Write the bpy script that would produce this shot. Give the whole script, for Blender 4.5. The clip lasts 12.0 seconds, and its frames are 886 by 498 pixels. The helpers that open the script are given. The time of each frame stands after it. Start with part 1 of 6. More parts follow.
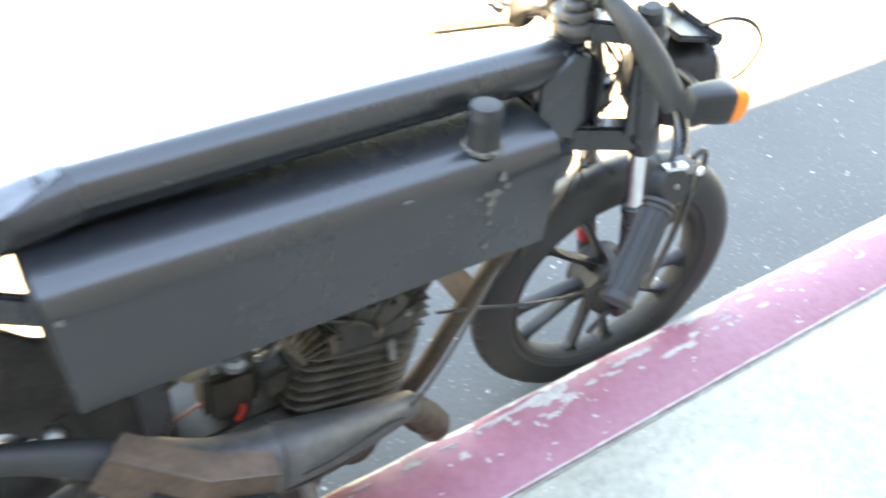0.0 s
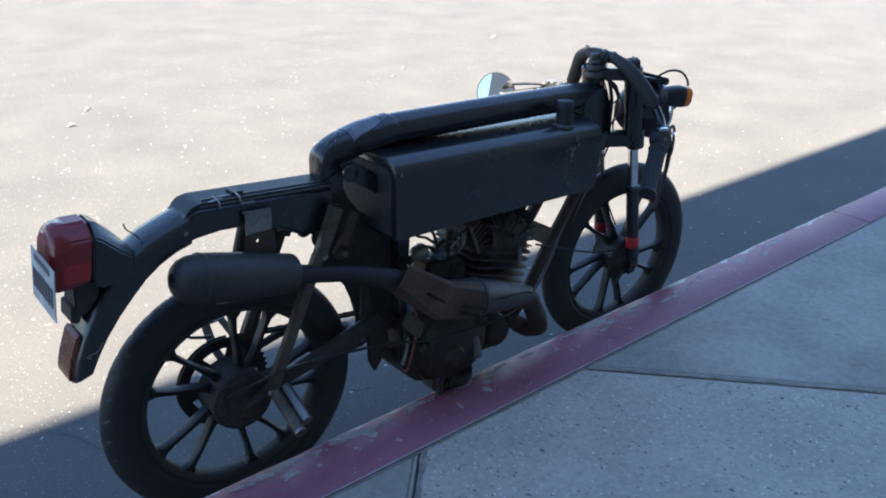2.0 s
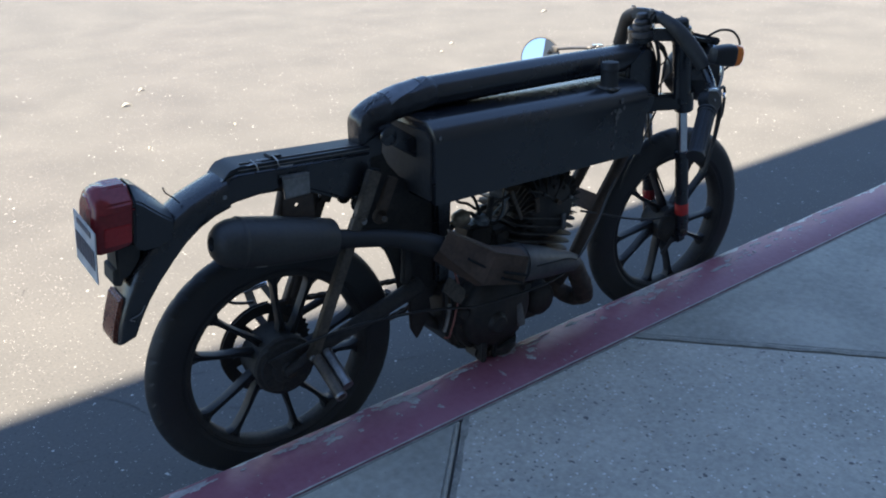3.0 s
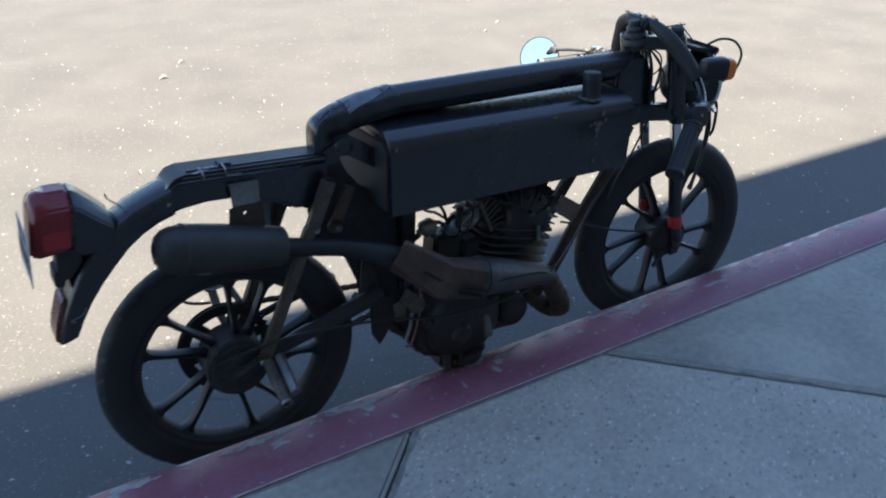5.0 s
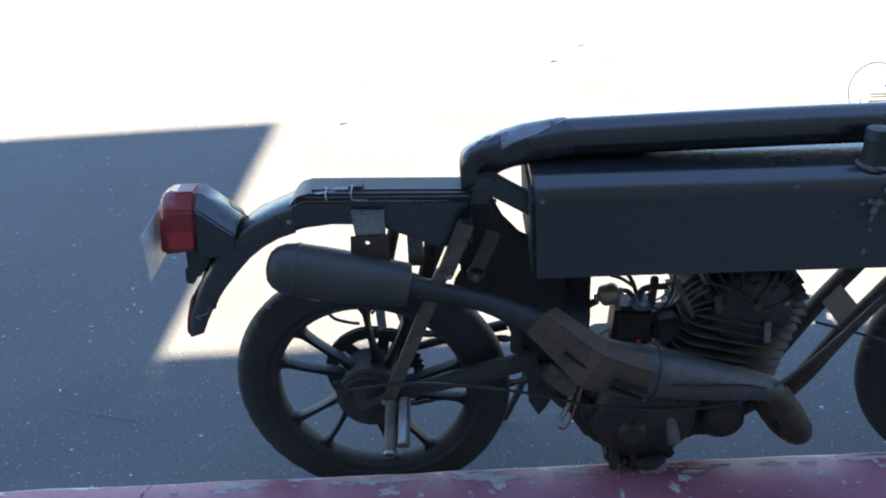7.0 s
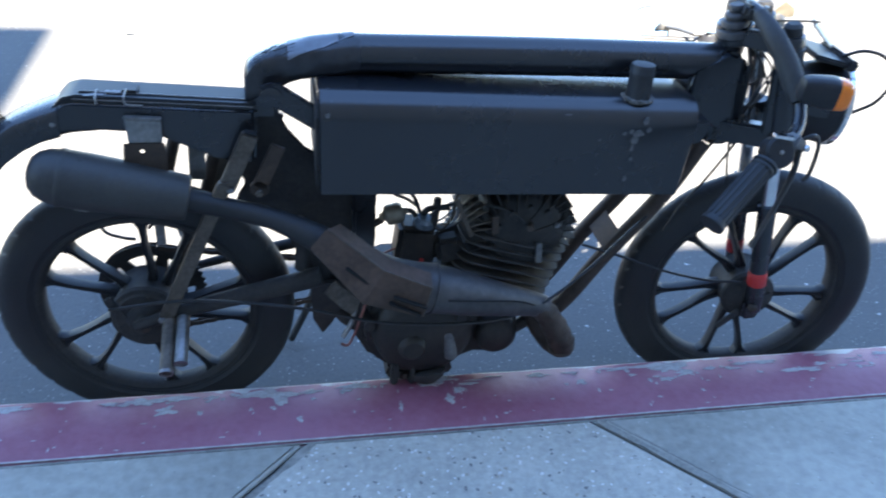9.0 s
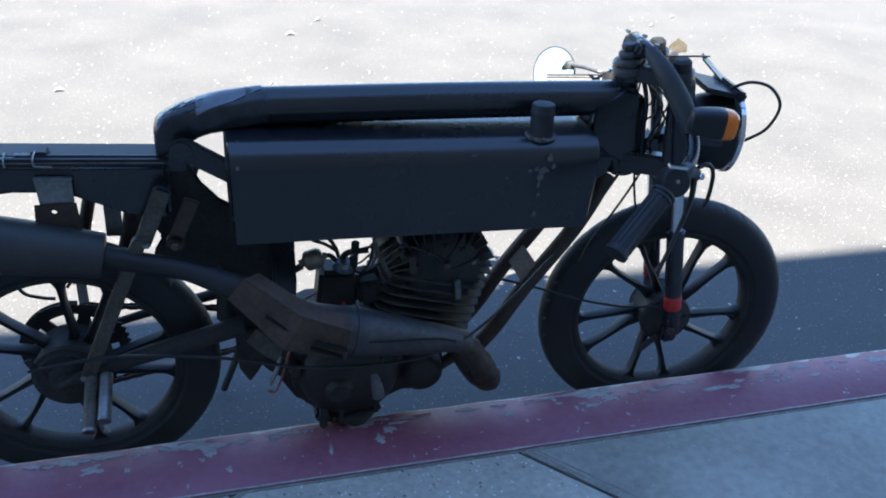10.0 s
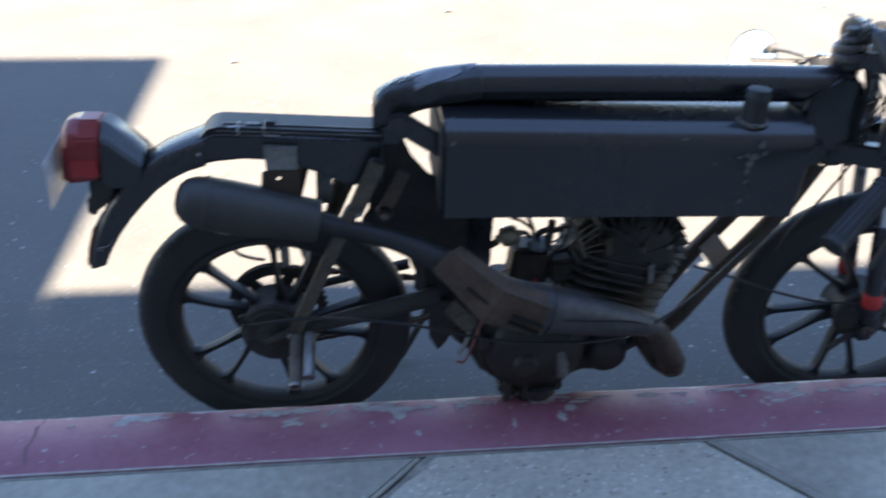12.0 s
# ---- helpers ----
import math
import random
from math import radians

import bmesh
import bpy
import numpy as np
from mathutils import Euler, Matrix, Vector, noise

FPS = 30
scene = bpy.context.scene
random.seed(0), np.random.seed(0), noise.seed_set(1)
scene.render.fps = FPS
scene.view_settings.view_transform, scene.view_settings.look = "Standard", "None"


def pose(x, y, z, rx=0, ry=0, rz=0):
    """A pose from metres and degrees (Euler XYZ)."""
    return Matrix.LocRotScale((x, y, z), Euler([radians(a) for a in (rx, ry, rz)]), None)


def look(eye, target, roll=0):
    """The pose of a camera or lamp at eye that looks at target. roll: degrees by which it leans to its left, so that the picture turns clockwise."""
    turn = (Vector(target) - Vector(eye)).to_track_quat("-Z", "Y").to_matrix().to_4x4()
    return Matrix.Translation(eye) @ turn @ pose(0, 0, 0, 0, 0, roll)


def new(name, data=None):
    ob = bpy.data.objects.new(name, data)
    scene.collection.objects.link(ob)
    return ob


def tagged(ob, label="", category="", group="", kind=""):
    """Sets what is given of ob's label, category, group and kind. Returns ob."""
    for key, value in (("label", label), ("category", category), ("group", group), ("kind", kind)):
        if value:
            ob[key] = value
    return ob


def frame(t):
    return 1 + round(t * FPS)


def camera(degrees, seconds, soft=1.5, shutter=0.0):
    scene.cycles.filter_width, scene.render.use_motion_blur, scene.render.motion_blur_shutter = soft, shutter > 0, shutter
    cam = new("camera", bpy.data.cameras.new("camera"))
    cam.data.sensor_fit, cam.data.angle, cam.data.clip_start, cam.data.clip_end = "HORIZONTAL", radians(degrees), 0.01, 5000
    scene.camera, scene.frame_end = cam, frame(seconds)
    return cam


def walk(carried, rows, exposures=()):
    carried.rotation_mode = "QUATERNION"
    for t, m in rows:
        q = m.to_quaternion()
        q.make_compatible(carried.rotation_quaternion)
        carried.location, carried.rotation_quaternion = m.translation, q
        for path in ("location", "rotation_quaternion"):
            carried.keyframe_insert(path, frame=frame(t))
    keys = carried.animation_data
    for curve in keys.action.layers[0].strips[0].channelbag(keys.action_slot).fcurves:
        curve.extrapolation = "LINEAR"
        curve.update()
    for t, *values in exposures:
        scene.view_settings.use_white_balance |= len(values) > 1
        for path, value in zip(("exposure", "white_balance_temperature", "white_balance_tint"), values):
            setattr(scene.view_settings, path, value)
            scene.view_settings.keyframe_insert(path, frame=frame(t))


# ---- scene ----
cam = camera(56.6, 12.0, soft=1.9, shutter=0.35)
PATH = [
    (0, (0.064, -0.684, 1.395), (0.905, 0.532, 0.049), 3.9),
    (0.3, (-0.136, -0.768, 1.414), (0.638, 0.589, 0.165), 0.6),
    (0.5, (-0.288, -0.799, 1.411), (0.547, 0.517, 0.158), 0.6),
    (0.8, (-0.496, -0.919, 1.447), (0.352, 0.429, 0.237), -2.8),
    (1, (-0.607, -0.986, 1.416), (0.29, 0.424, 0.318), -0.9),
    (1.5, (-0.818, -1.264, 1.322), (0.1, 0.16, 0.259), -3.2),
    (2, (-0.956, -1.292, 1.31), (0.257, 0.076, 0.5), 2.0),
    (2.5, (-0.948, -1.317, 1.266), (0.153, 0.111, 0.401), -0.7),
    (3, (-0.93, -1.307, 1.268), (0.171, 0.129, 0.415), -0.1),
    (3.2, (-0.921, -1.307, 1.258), (0.193, 0.121, 0.405), 0.0),
    (4.8, (-0.785, -1.426, 1.307), (0.179, 0.069, 0.393), -0.6),
    (5, (-0.703, -1.389, 1.345), (0.249, 0.109, 0.422), 0.6),
    (5.5, (-0.367, -1.27, 1.37), (0.328, 0.277, 0.311), -2.5),
    (6, (-0.103, -1.286, 1.315), (0.223, 0.353, 0.217), -8.7),
    (6.5, (-0.063, -1.226, 1.358), (-0.024, 0.495, 0.341), -5.6),
    (6.7, (-0.046, -1.232, 1.35), (-0.153, 0.536, 0.421), -5.2),
    (8.3, (-0.056, -1.266, 1.309), (0.16, 0.381, 0.196), 4.2),
    (8.5, (-0.028, -1.262, 1.315), (0.237, 0.373, 0.195), 4.5),
    (8.7, (-0.007, -1.279, 1.302), (0.248, 0.368, 0.196), 3.8),
    (9, (-0.012, -1.265, 1.307), (0.359, 0.378, 0.228), 4.8),
    (9.5, (0.049, -1.281, 1.333), (0.528, 0.355, 0.287), 4.2),
    (10, (0.052, -1.306, 1.337), (0.532, 0.36, 0.34), 3.4),
    (10.5, (0.025, -1.306, 1.337), (0.456, 0.363, 0.323), 3.1),
    (11, (-0.001, -1.296, 1.348), (0.348, 0.389, 0.328), 2.3),
    (11.5, (-0.106, -1.288, 1.322), (0.036, 0.384, 0.235), -0.0),
    (11.7, (-0.122, -1.293, 1.327), (-0.074, 0.381, 0.233), -0.4),
    (12, (-0.1, -1.299, 1.341), (0.094, 0.391, 0.289), 1.6),
]
# the clip's camera opens and closes its iris: seconds, stops, kelvin, tint
EXPOSURES = [
    (0.0, 5.40, 12170, 11),
    (0.5, 4.37, 5920, 10),
    (1.0, 3.48, 5770, 10),
    (1.5, 2.73, 5620, 10),
    (2.0, 2.55, 6430, 11),
    (2.5, 2.33, 6700, 11),
    (3.0, 2.33, 6730, 11),
    (5.0, 2.36, 6750, 10),
    (5.5, 2.38, 6720, 10),
    (6.0, 2.76, 6900, 10),
    (6.5, 3.00, 6780, 10),
    (8.5, 3.57, 7420, 10),
    (9.0, 3.63, 6250, 10),
    (9.5, 2.94, 5970, 10),
    (10.0, 2.69, 5950, 10),
    (10.5, 2.60, 6560, 11),
    (11.0, 2.66, 6580, 11),
    (11.5, 2.74, 6760, 13),
    (12.0, 3.03, 7080, 14),
]
walk(cam, [(t, look(eye, target, roll)) for t, eye, target, roll in PATH], EXPOSURES)

# ---- world, sun, exposure ----
SUN_EL = 60.0
SUN_DIR = Vector((-0.0180, 1.0, -math.tan(radians(SUN_EL))))
world = bpy.data.worlds.new("sky")
scene.world = world
world.use_nodes = True
wn = world.node_tree
sky = wn.nodes.new("ShaderNodeTexSky")
sky.sky_type = "NISHITA"
sky.sun_disc = False
sky.sun_elevation = radians(SUN_EL)
sky.sun_rotation = math.pi
sky.dust_density = 0.0
sky.ozone_density = 5.0
wn.links.new(sky.outputs[0], wn.nodes["Background"].inputs[0])
wn.nodes["Background"].inputs[1].default_value = 0.078
sun = new("sun", bpy.data.lights.new("sun", "SUN"))
sun.data.energy = 5.0
sun.data.angle = radians(0.6)
sun.data.color = (1.0, 0.90, 0.745)
sun.matrix_world = look((0, -8, 9), Vector((0, -8, 9)) + SUN_DIR)


# ---- materials ----
def shader(name, dark, light, rough=(0.5, 0.7), metal=0.0, scale=(8.0, 90.0), bump=0.15, spec=0.5, mix=0.6, extra=None):
    """A surface whose colour runs between two tones by a coarse and a fine noise, with relief."""
    m = bpy.data.materials.new(name)
    m.use_nodes = True
    t = m.node_tree
    n, l = t.nodes, t.links
    b = n["Principled BSDF"]
    co = n.new("ShaderNodeTexCoord")
    a, f = n.new("ShaderNodeTexNoise"), n.new("ShaderNodeTexNoise")
    for q, s in ((a, scale[0]), (f, scale[1])):
        q.inputs["Scale"].default_value = s
        q.inputs["Detail"].default_value = 6.0
        l.new(co.outputs["Object"], q.inputs["Vector"])
    mx = n.new("ShaderNodeMix")
    mx.inputs[0].default_value = 1.0 - mix
    l.new(a.outputs[0], mx.inputs[2])
    l.new(f.outputs[0], mx.inputs[3])
    ramp = n.new("ShaderNodeValToRGB")
    ramp.color_ramp.elements[0].position, ramp.color_ramp.elements[1].position = 0.34, 0.66
    ramp.color_ramp.elements[0].color, ramp.color_ramp.elements[1].color = (*dark, 1), (*light, 1)
    l.new(mx.outputs[0], ramp.inputs[0])
    l.new(ramp.outputs[0], b.inputs["Base Color"])
    rr = n.new("ShaderNodeMapRange")
    rr.inputs[3].default_value, rr.inputs[4].default_value = rough
    l.new(mx.outputs[0], rr.inputs[0])
    l.new(rr.outputs[0], b.inputs["Roughness"])
    b.inputs["Metallic"].default_value = metal
    b.inputs["Specular IOR Level"].default_value = spec
    if bump:
        bp = n.new("ShaderNodeBump")
        bp.inputs["Strength"].default_value = bump
        bp.inputs["Distance"].default_value = 0.002
        l.new(f.outputs[0], bp.inputs["Height"])
        l.new(bp.outputs[0], b.inputs["Normal"])
    if extra:
        extra(t, b, co, ramp)
    return m


def spots(col, size, level, rough=None, seed=0.0):
    """Adds scattered bright or dark grains to a surface."""
    def put(t, b, co, ramp):
        n, l = t.nodes, t.links
        v = n.new("ShaderNodeTexVoronoi")
        v.inputs["Scale"].default_value = size
        mp = n.new("ShaderNodeMapping")
        mp.inputs["Location"].default_value = (seed, seed * 0.7, seed * 0.3)
        l.new(co.outputs["Object"], mp.inputs[0])
        wob = n.new("ShaderNodeTexNoise")
        wob.inputs["Scale"].default_value = size * 1.3
        l.new(mp.outputs[0], wob.inputs["Vector"])
        amp = n.new("ShaderNodeVectorMath")
        amp.operation = "SCALE"
        amp.inputs[3].default_value = 1.1 / size
        l.new(wob.outputs["Color"], amp.inputs[0])
        moved = n.new("ShaderNodeVectorMath")
        l.new(mp.outputs[0], moved.inputs[0])
        l.new(amp.outputs[0], moved.inputs[1])
        l.new(moved.outputs[0], v.inputs["Vector"])
        dist = n.new("ShaderNodeMath")
        dist.operation = "LESS_THAN"
        dist.inputs[1].default_value = 0.34
        l.new(v.outputs["Distance"], dist.inputs[0])
        sep = n.new("ShaderNodeSeparateColor")
        l.new(v.outputs["Color"], sep.inputs[0])
        pick = n.new("ShaderNodeMath")
        pick.operation = "LESS_THAN"
        pick.inputs[1].default_value = level
        l.new(sep.outputs[0], pick.inputs[0])
        both = n.new("ShaderNodeMath")
        both.operation = "MULTIPLY"
        l.new(dist.outputs[0], both.inputs[0])
        l.new(pick.outputs[0], both.inputs[1])
        mx = n.new("ShaderNodeMix")
        mx.data_type = "RGBA"
        l.new(both.outputs[0], mx.inputs[0])
        src = b.inputs["Base Color"].links[0].from_socket
        l.new(src, mx.inputs[6])
        mx.inputs[7].default_value = (*col, 1)
        l.new(mx.outputs[2], b.inputs["Base Color"])
    return put


def chain_of(*steps):
    def put(t, b, co, ramp):
        for s in steps:
            s(t, b, co, ramp)
    return put


def cracks(size, width, dark):
    """Adds a web of broken dark crack lines."""
    def put(t, b, co, ramp):
        n, l = t.nodes, t.links
        w = n.new("ShaderNodeTexNoise")
        w.inputs["Scale"].default_value = 9.0
        w.inputs["Detail"].default_value = 5.0
        l.new(co.outputs["Object"], w.inputs["Vector"])
        off = n.new("ShaderNodeMixRGB")
        off.inputs[0].default_value = 0.12
        l.new(co.outputs["Object"], off.inputs[1])
        l.new(w.outputs["Color"], off.inputs[2])
        v = n.new("ShaderNodeTexVoronoi")
        v.feature = "DISTANCE_TO_EDGE"
        v.inputs["Scale"].default_value = size
        l.new(off.outputs[0], v.inputs["Vector"])
        less = n.new("ShaderNodeMath")
        less.operation = "LESS_THAN"
        less.inputs[1].default_value = width
        l.new(v.outputs["Distance"], less.inputs[0])
        g = n.new("ShaderNodeTexNoise")
        g.inputs["Scale"].default_value = 2.6
        l.new(co.outputs["Object"], g.inputs["Vector"])
        gate = n.new("ShaderNodeMath")
        gate.operation = "GREATER_THAN"
        gate.inputs[1].default_value = 0.66
        l.new(g.outputs[0], gate.inputs[0])
        both = n.new("ShaderNodeMath")
        both.operation = "MULTIPLY"
        l.new(less.outputs[0], both.inputs[0])
        l.new(gate.outputs[0], both.inputs[1])
        mx = n.new("ShaderNodeMix")
        mx.data_type = "RGBA"
        l.new(both.outputs[0], mx.inputs[0])
        l.new(b.inputs["Base Color"].links[0].from_socket, mx.inputs[6])
        mx.inputs[7].default_value = (*dark, 1)
        l.new(mx.outputs[2], b.inputs["Base Color"])
    return put


ASPHALT = shader("asphalt", (0.0638, 0.0622, 0.0594), (0.0979, 0.0953, 0.0901), (0.7, 0.9), scale=(2.2, 120.0), bump=0.4, mix=0.50,
                 extra=chain_of(spots((0.26, 0.25, 0.24), 190.0, 0.06), spots((0.38, 0.37, 0.355), 75.0, 0.009, seed=2.0), spots((0.055, 0.055, 0.055), 150.0, 0.10, seed=3.0),
                                cracks(3.2, 0.005, (0.06, 0.058, 0.056))))
SMOOTH = shader("trowelled_concrete", (0.2088, 0.2007, 0.1728), (0.3870, 0.3708, 0.3168), (0.75, 0.9), scale=(2.6, 55.0), bump=0.25, mix=0.62, extra=chain_of(spots((0.22, 0.205, 0.175), 30.0, 0.02, seed=4.0), spots((0.24, 0.23, 0.20), 170.0, 0.02, seed=9.0), spots((0.46, 0.44, 0.39), 180.0, 0.012, seed=11.0)))
AGGREGATE = shader("exposed_aggregate", (0.288, 0.272, 0.233), (0.442, 0.418, 0.356), (0.7, 0.9), scale=(5.0, 85.0), bump=0.6, mix=0.42,
                   extra=chain_of(spots((0.15, 0.143, 0.13), 100.0, 0.09), spots((0.58, 0.56, 0.52), 115.0, 0.10, seed=5.0), spots((0.29, 0.245, 0.185), 95.0, 0.03, seed=6.5),
                                  spots((0.13, 0.12, 0.115), 60.0, 0.015, seed=8.0)))
KERB_BARE = shader("bare_kerb_concrete", (0.25, 0.22, 0.215), (0.46, 0.43, 0.41), (0.8, 0.95), scale=(30.0, 150.0), bump=0.4)
GROUT = shader("joint_dirt", (0.045, 0.042, 0.038), (0.11, 0.104, 0.095), (0.9, 1.0), scale=(10.0, 120.0), bump=0.4)
JOINT_STAIN = shader("dirt_stained_concrete", (0.130, 0.124, 0.108), (0.300, 0.287, 0.248), (0.8, 0.95), scale=(22.0, 120.0), bump=0.4)
STUCCO = shader("painted_stucco", (0.19, 0.185, 0.175), (0.26, 0.252, 0.238), (0.8, 0.95), scale=(1.5, 80.0), bump=0.4)


def kerb_wear(t, b, co, ramp):
    """Red paint that has flaked off along the arris and in small flecks."""
    n, l = t.nodes, t.links
    sep = n.new("ShaderNodeSeparateXYZ")
    l.new(co.outputs["Object"], sep.inputs[0])
    edge = n.new("ShaderNodeMapRange")
    edge.inputs[1].default_value, edge.inputs[2].default_value = 0.034, 0.078
    edge.inputs[3].default_value, edge.inputs[4].default_value = 0.0, 0.40
    l.new(sep.outputs[1], edge.inputs[0])
    no = n.new("ShaderNodeTexNoise")
    no.inputs["Scale"].default_value = 26.0
    no.inputs["Detail"].default_value = 7.0
    no.inputs["Roughness"].default_value = 0.6
    mp = n.new("ShaderNodeMapping")
    mp.inputs["Scale"].default_value = (0.40, 1.0, 1.0)
    l.new(co.outputs["Object"], mp.inputs[0])
    l.new(mp.outputs[0], no.inputs["Vector"])
    add = n.new("ShaderNodeMath")
    l.new(edge.outputs[0], add.inputs[0])
    l.new(no.outputs[0], add.inputs[1])
    gt = n.new("ShaderNodeMath")
    gt.operation = "GREATER_THAN"
    gt.inputs[1].default_value = 0.765
    l.new(add.outputs[0], gt.inputs[0])
    mx = n.new("ShaderNodeMix")
    mx.data_type = "RGBA"
    l.new(gt.outputs[0], mx.inputs[0])
    l.new(ramp.outputs[0], mx.inputs[6])
    mx.inputs[7].default_value = (0.40, 0.37, 0.355, 1)
    l.new(mx.outputs[2], b.inputs["Base Color"])
    bp = n.new("ShaderNodeBump")
    bp.inputs["Strength"].default_value = 0.25
    bp.inputs["Distance"].default_value = 0.0010
    bp.invert = True
    l.new(gt.outputs[0], bp.inputs["Height"])
    l.new(b.inputs["Normal"].links[0].from_socket, bp.inputs["Normal"])
    l.new(bp.outputs[0], b.inputs["Normal"])


KERB_RED = shader("worn_red_kerb_paint", (0.198, 0.050, 0.074), (0.295, 0.116, 0.158), (0.42, 0.58), scale=(2.1, 60.0), bump=0.3, spec=0.50, mix=0.70, extra=kerb_wear)

BLACK = shader("satin_black_paint", (0.0085, 0.0094, 0.0115), (0.0145, 0.0155, 0.0185), (0.20, 0.34), scale=(5.0, 60.0), bump=0.03, spec=0.68, mix=0.8)
WHEEL = shader("black_wheel_enamel", (0.010, 0.0105, 0.012), (0.022, 0.023, 0.026), (0.45, 0.60), scale=(9.0, 160.0), bump=0.08, spec=0.35)
SOOT = shader("sooty_black", (0.0178, 0.0178, 0.0187), (0.0488, 0.0455, 0.0423), (0.6, 0.85), scale=(14.0, 120.0), bump=0.3, spec=0.3)
MATT = shader("matt_black_muffler_paint", (0.019, 0.019, 0.0185), (0.042, 0.040, 0.036), (0.45, 0.65), scale=(10.0, 130.0), bump=0.2)
GRIME = shader("grimy_bare_steel", (0.045, 0.036, 0.028), (0.145, 0.120, 0.096), (0.4, 0.65), metal=0.5, scale=(16.0, 120.0), bump=0.3)
SCRATCH = shader("pale_scratched_plastic", (0.10, 0.10, 0.10), (0.30, 0.30, 0.30), (0.5, 0.7), scale=(60.0, 200.0), bump=0.2)
DUSTY = shader("dusty_matt_black", (0.018, 0.018, 0.018), (0.038, 0.037, 0.035), (0.55, 0.8), scale=(12.0, 140.0), bump=0.2)
RUBBER = shader("tyre_rubber", (0.0076, 0.0081, 0.0089), (0.0170, 0.0174, 0.0187), (0.5, 0.7), scale=(14.0, 180.0), bump=0.2)
TAPE = shader("wrinkled_black_tape", (0.010, 0.0105, 0.012), (0.028, 0.029, 0.033), (0.13, 0.32), scale=(14.0, 45.0), bump=1.0)
PLASTIC = shader("black_plastic", (0.012, 0.012, 0.013), (0.024, 0.024, 0.026), (0.38, 0.52), scale=(12.0, 200.0), bump=0.06, spec=0.3)
PIPE = shader("heat_dulled_steel_pipe", (0.034, 0.034, 0.036), (0.090, 0.085, 0.085), (0.42, 0.62), metal=0.5, scale=(9.0, 70.0), bump=0.25)
RUST = shader("brown_rusted_steel", (0.040, 0.025, 0.018), (0.105, 0.067, 0.049), (0.6, 0.85), metal=0.2, scale=(16.0, 110.0), bump=0.5)
DARKRUST = shader("dark_rusty_steel", (0.035, 0.026, 0.02), (0.085, 0.06, 0.045), (0.5, 0.75), metal=0.35, scale=(18.0, 110.0), bump=0.35)
# the left grip's grey, lightened for the sun that falls on it
PALE = shader("pale_sunlit_grip", (0.07, 0.068, 0.065), (0.16, 0.155, 0.15), (0.5, 0.7), scale=(30.0, 160.0), bump=0.4)
STEEL = shader("bare_grey_steel", (0.16, 0.155, 0.15), (0.32, 0.31, 0.30), (0.3, 0.5), metal=0.85, scale=(14.0, 120.0), bump=0.12)
CHROME = shader("scuffed_chrome", (0.62, 0.62, 0.63), (0.8, 0.8, 0.8), (0.08, 0.2), metal=1.0, scale=(20.0, 120.0), bump=0.03)
ALU = shader("dull_cast_aluminium", (0.10, 0.10, 0.10), (0.22, 0.215, 0.21), (0.45, 0.65), metal=0.7, scale=(14.0, 120.0), bump=0.3)
GREASE = shader("greasy_engine_black", (0.0126, 0.0116, 0.0105), (0.0445, 0.0367, 0.0309), (0.35, 0.75), metal=0.2, scale=(16.0, 90.0), bump=0.4)
FIN = shader("sooty_fin_iron", (0.0211, 0.0197, 0.0183), (0.0774, 0.0689, 0.0604), (0.6, 0.85), metal=0.1, scale=(18.0, 90.0), bump=0.3)
CABLE = shader("black_cable_sheath", (0.010, 0.010, 0.010), (0.022, 0.022, 0.022), (0.4, 0.55), scale=(20.0, 100.0), bump=0.0)
PAPER = shader("plate_white_enamel", (0.30, 0.315, 0.32), (0.56, 0.57, 0.57), (0.3, 0.45), scale=(26.0, 90.0), bump=0.05)
INK = shader("plate_ink", (0.035, 0.042, 0.065), (0.065, 0.075, 0.105), (0.4, 0.5), scale=(20.0, 60.0), bump=0.0)
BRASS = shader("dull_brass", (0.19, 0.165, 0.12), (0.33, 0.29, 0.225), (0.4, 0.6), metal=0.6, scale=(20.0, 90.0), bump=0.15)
BLUE = shader("blue_anodised_cap", (0.09, 0.12, 0.16), (0.24, 0.29, 0.34), (0.3, 0.45), metal=0.6, scale=(20.0, 90.0), bump=0.05)
DUCT = shader("grey_duct_tape", (0.085, 0.092, 0.105), (0.150, 0.160, 0.180), (0.28, 0.42), scale=(16.0, 60.0), bump=0.5)
WELD = shader("dusty_weld_scale", (0.045, 0.042, 0.038), (0.16, 0.15, 0.135), (0.6, 0.85), metal=0.2, scale=(40.0, 160.0), bump=0.8)
FADED = shader("faded_pink_kerb_paint", (0.30, 0.17, 0.20), (0.42, 0.29, 0.31), (0.6, 0.8), scale=(14.0, 120.0), bump=0.3)
# near-black for openings and creases: the shade inside them put into the colour
VOID = shader("recess_shade_black", (0.003, 0.003, 0.003), (0.006, 0.006, 0.006), (0.8, 0.9), bump=0.0)
WIRE_RED = shader("dirty_red_wire", (0.20, 0.06, 0.048), (0.29, 0.10, 0.08), (0.4, 0.5), scale=(20.0, 90.0), bump=0.0)
BAND = shader("red_tape_band", (0.42, 0.02, 0.02), (0.55, 0.035, 0.03), (0.4, 0.55), scale=(20.0, 90.0), bump=0.05)
# the lens red, also the far fork band's red with its shade included
LENS_AND_DIM_RED = shader("red_lens_and_shaded_band", (0.15, 0.010, 0.012), (0.24, 0.020, 0.022), (0.16, 0.28), scale=(6.0, 160.0), bump=0.15)
LENS_BRIGHT = shader("bright_red_reflector", (0.30, 0.014, 0.016), (0.42, 0.026, 0.026), (0.12, 0.22), scale=(8.0, 220.0), bump=0.3)
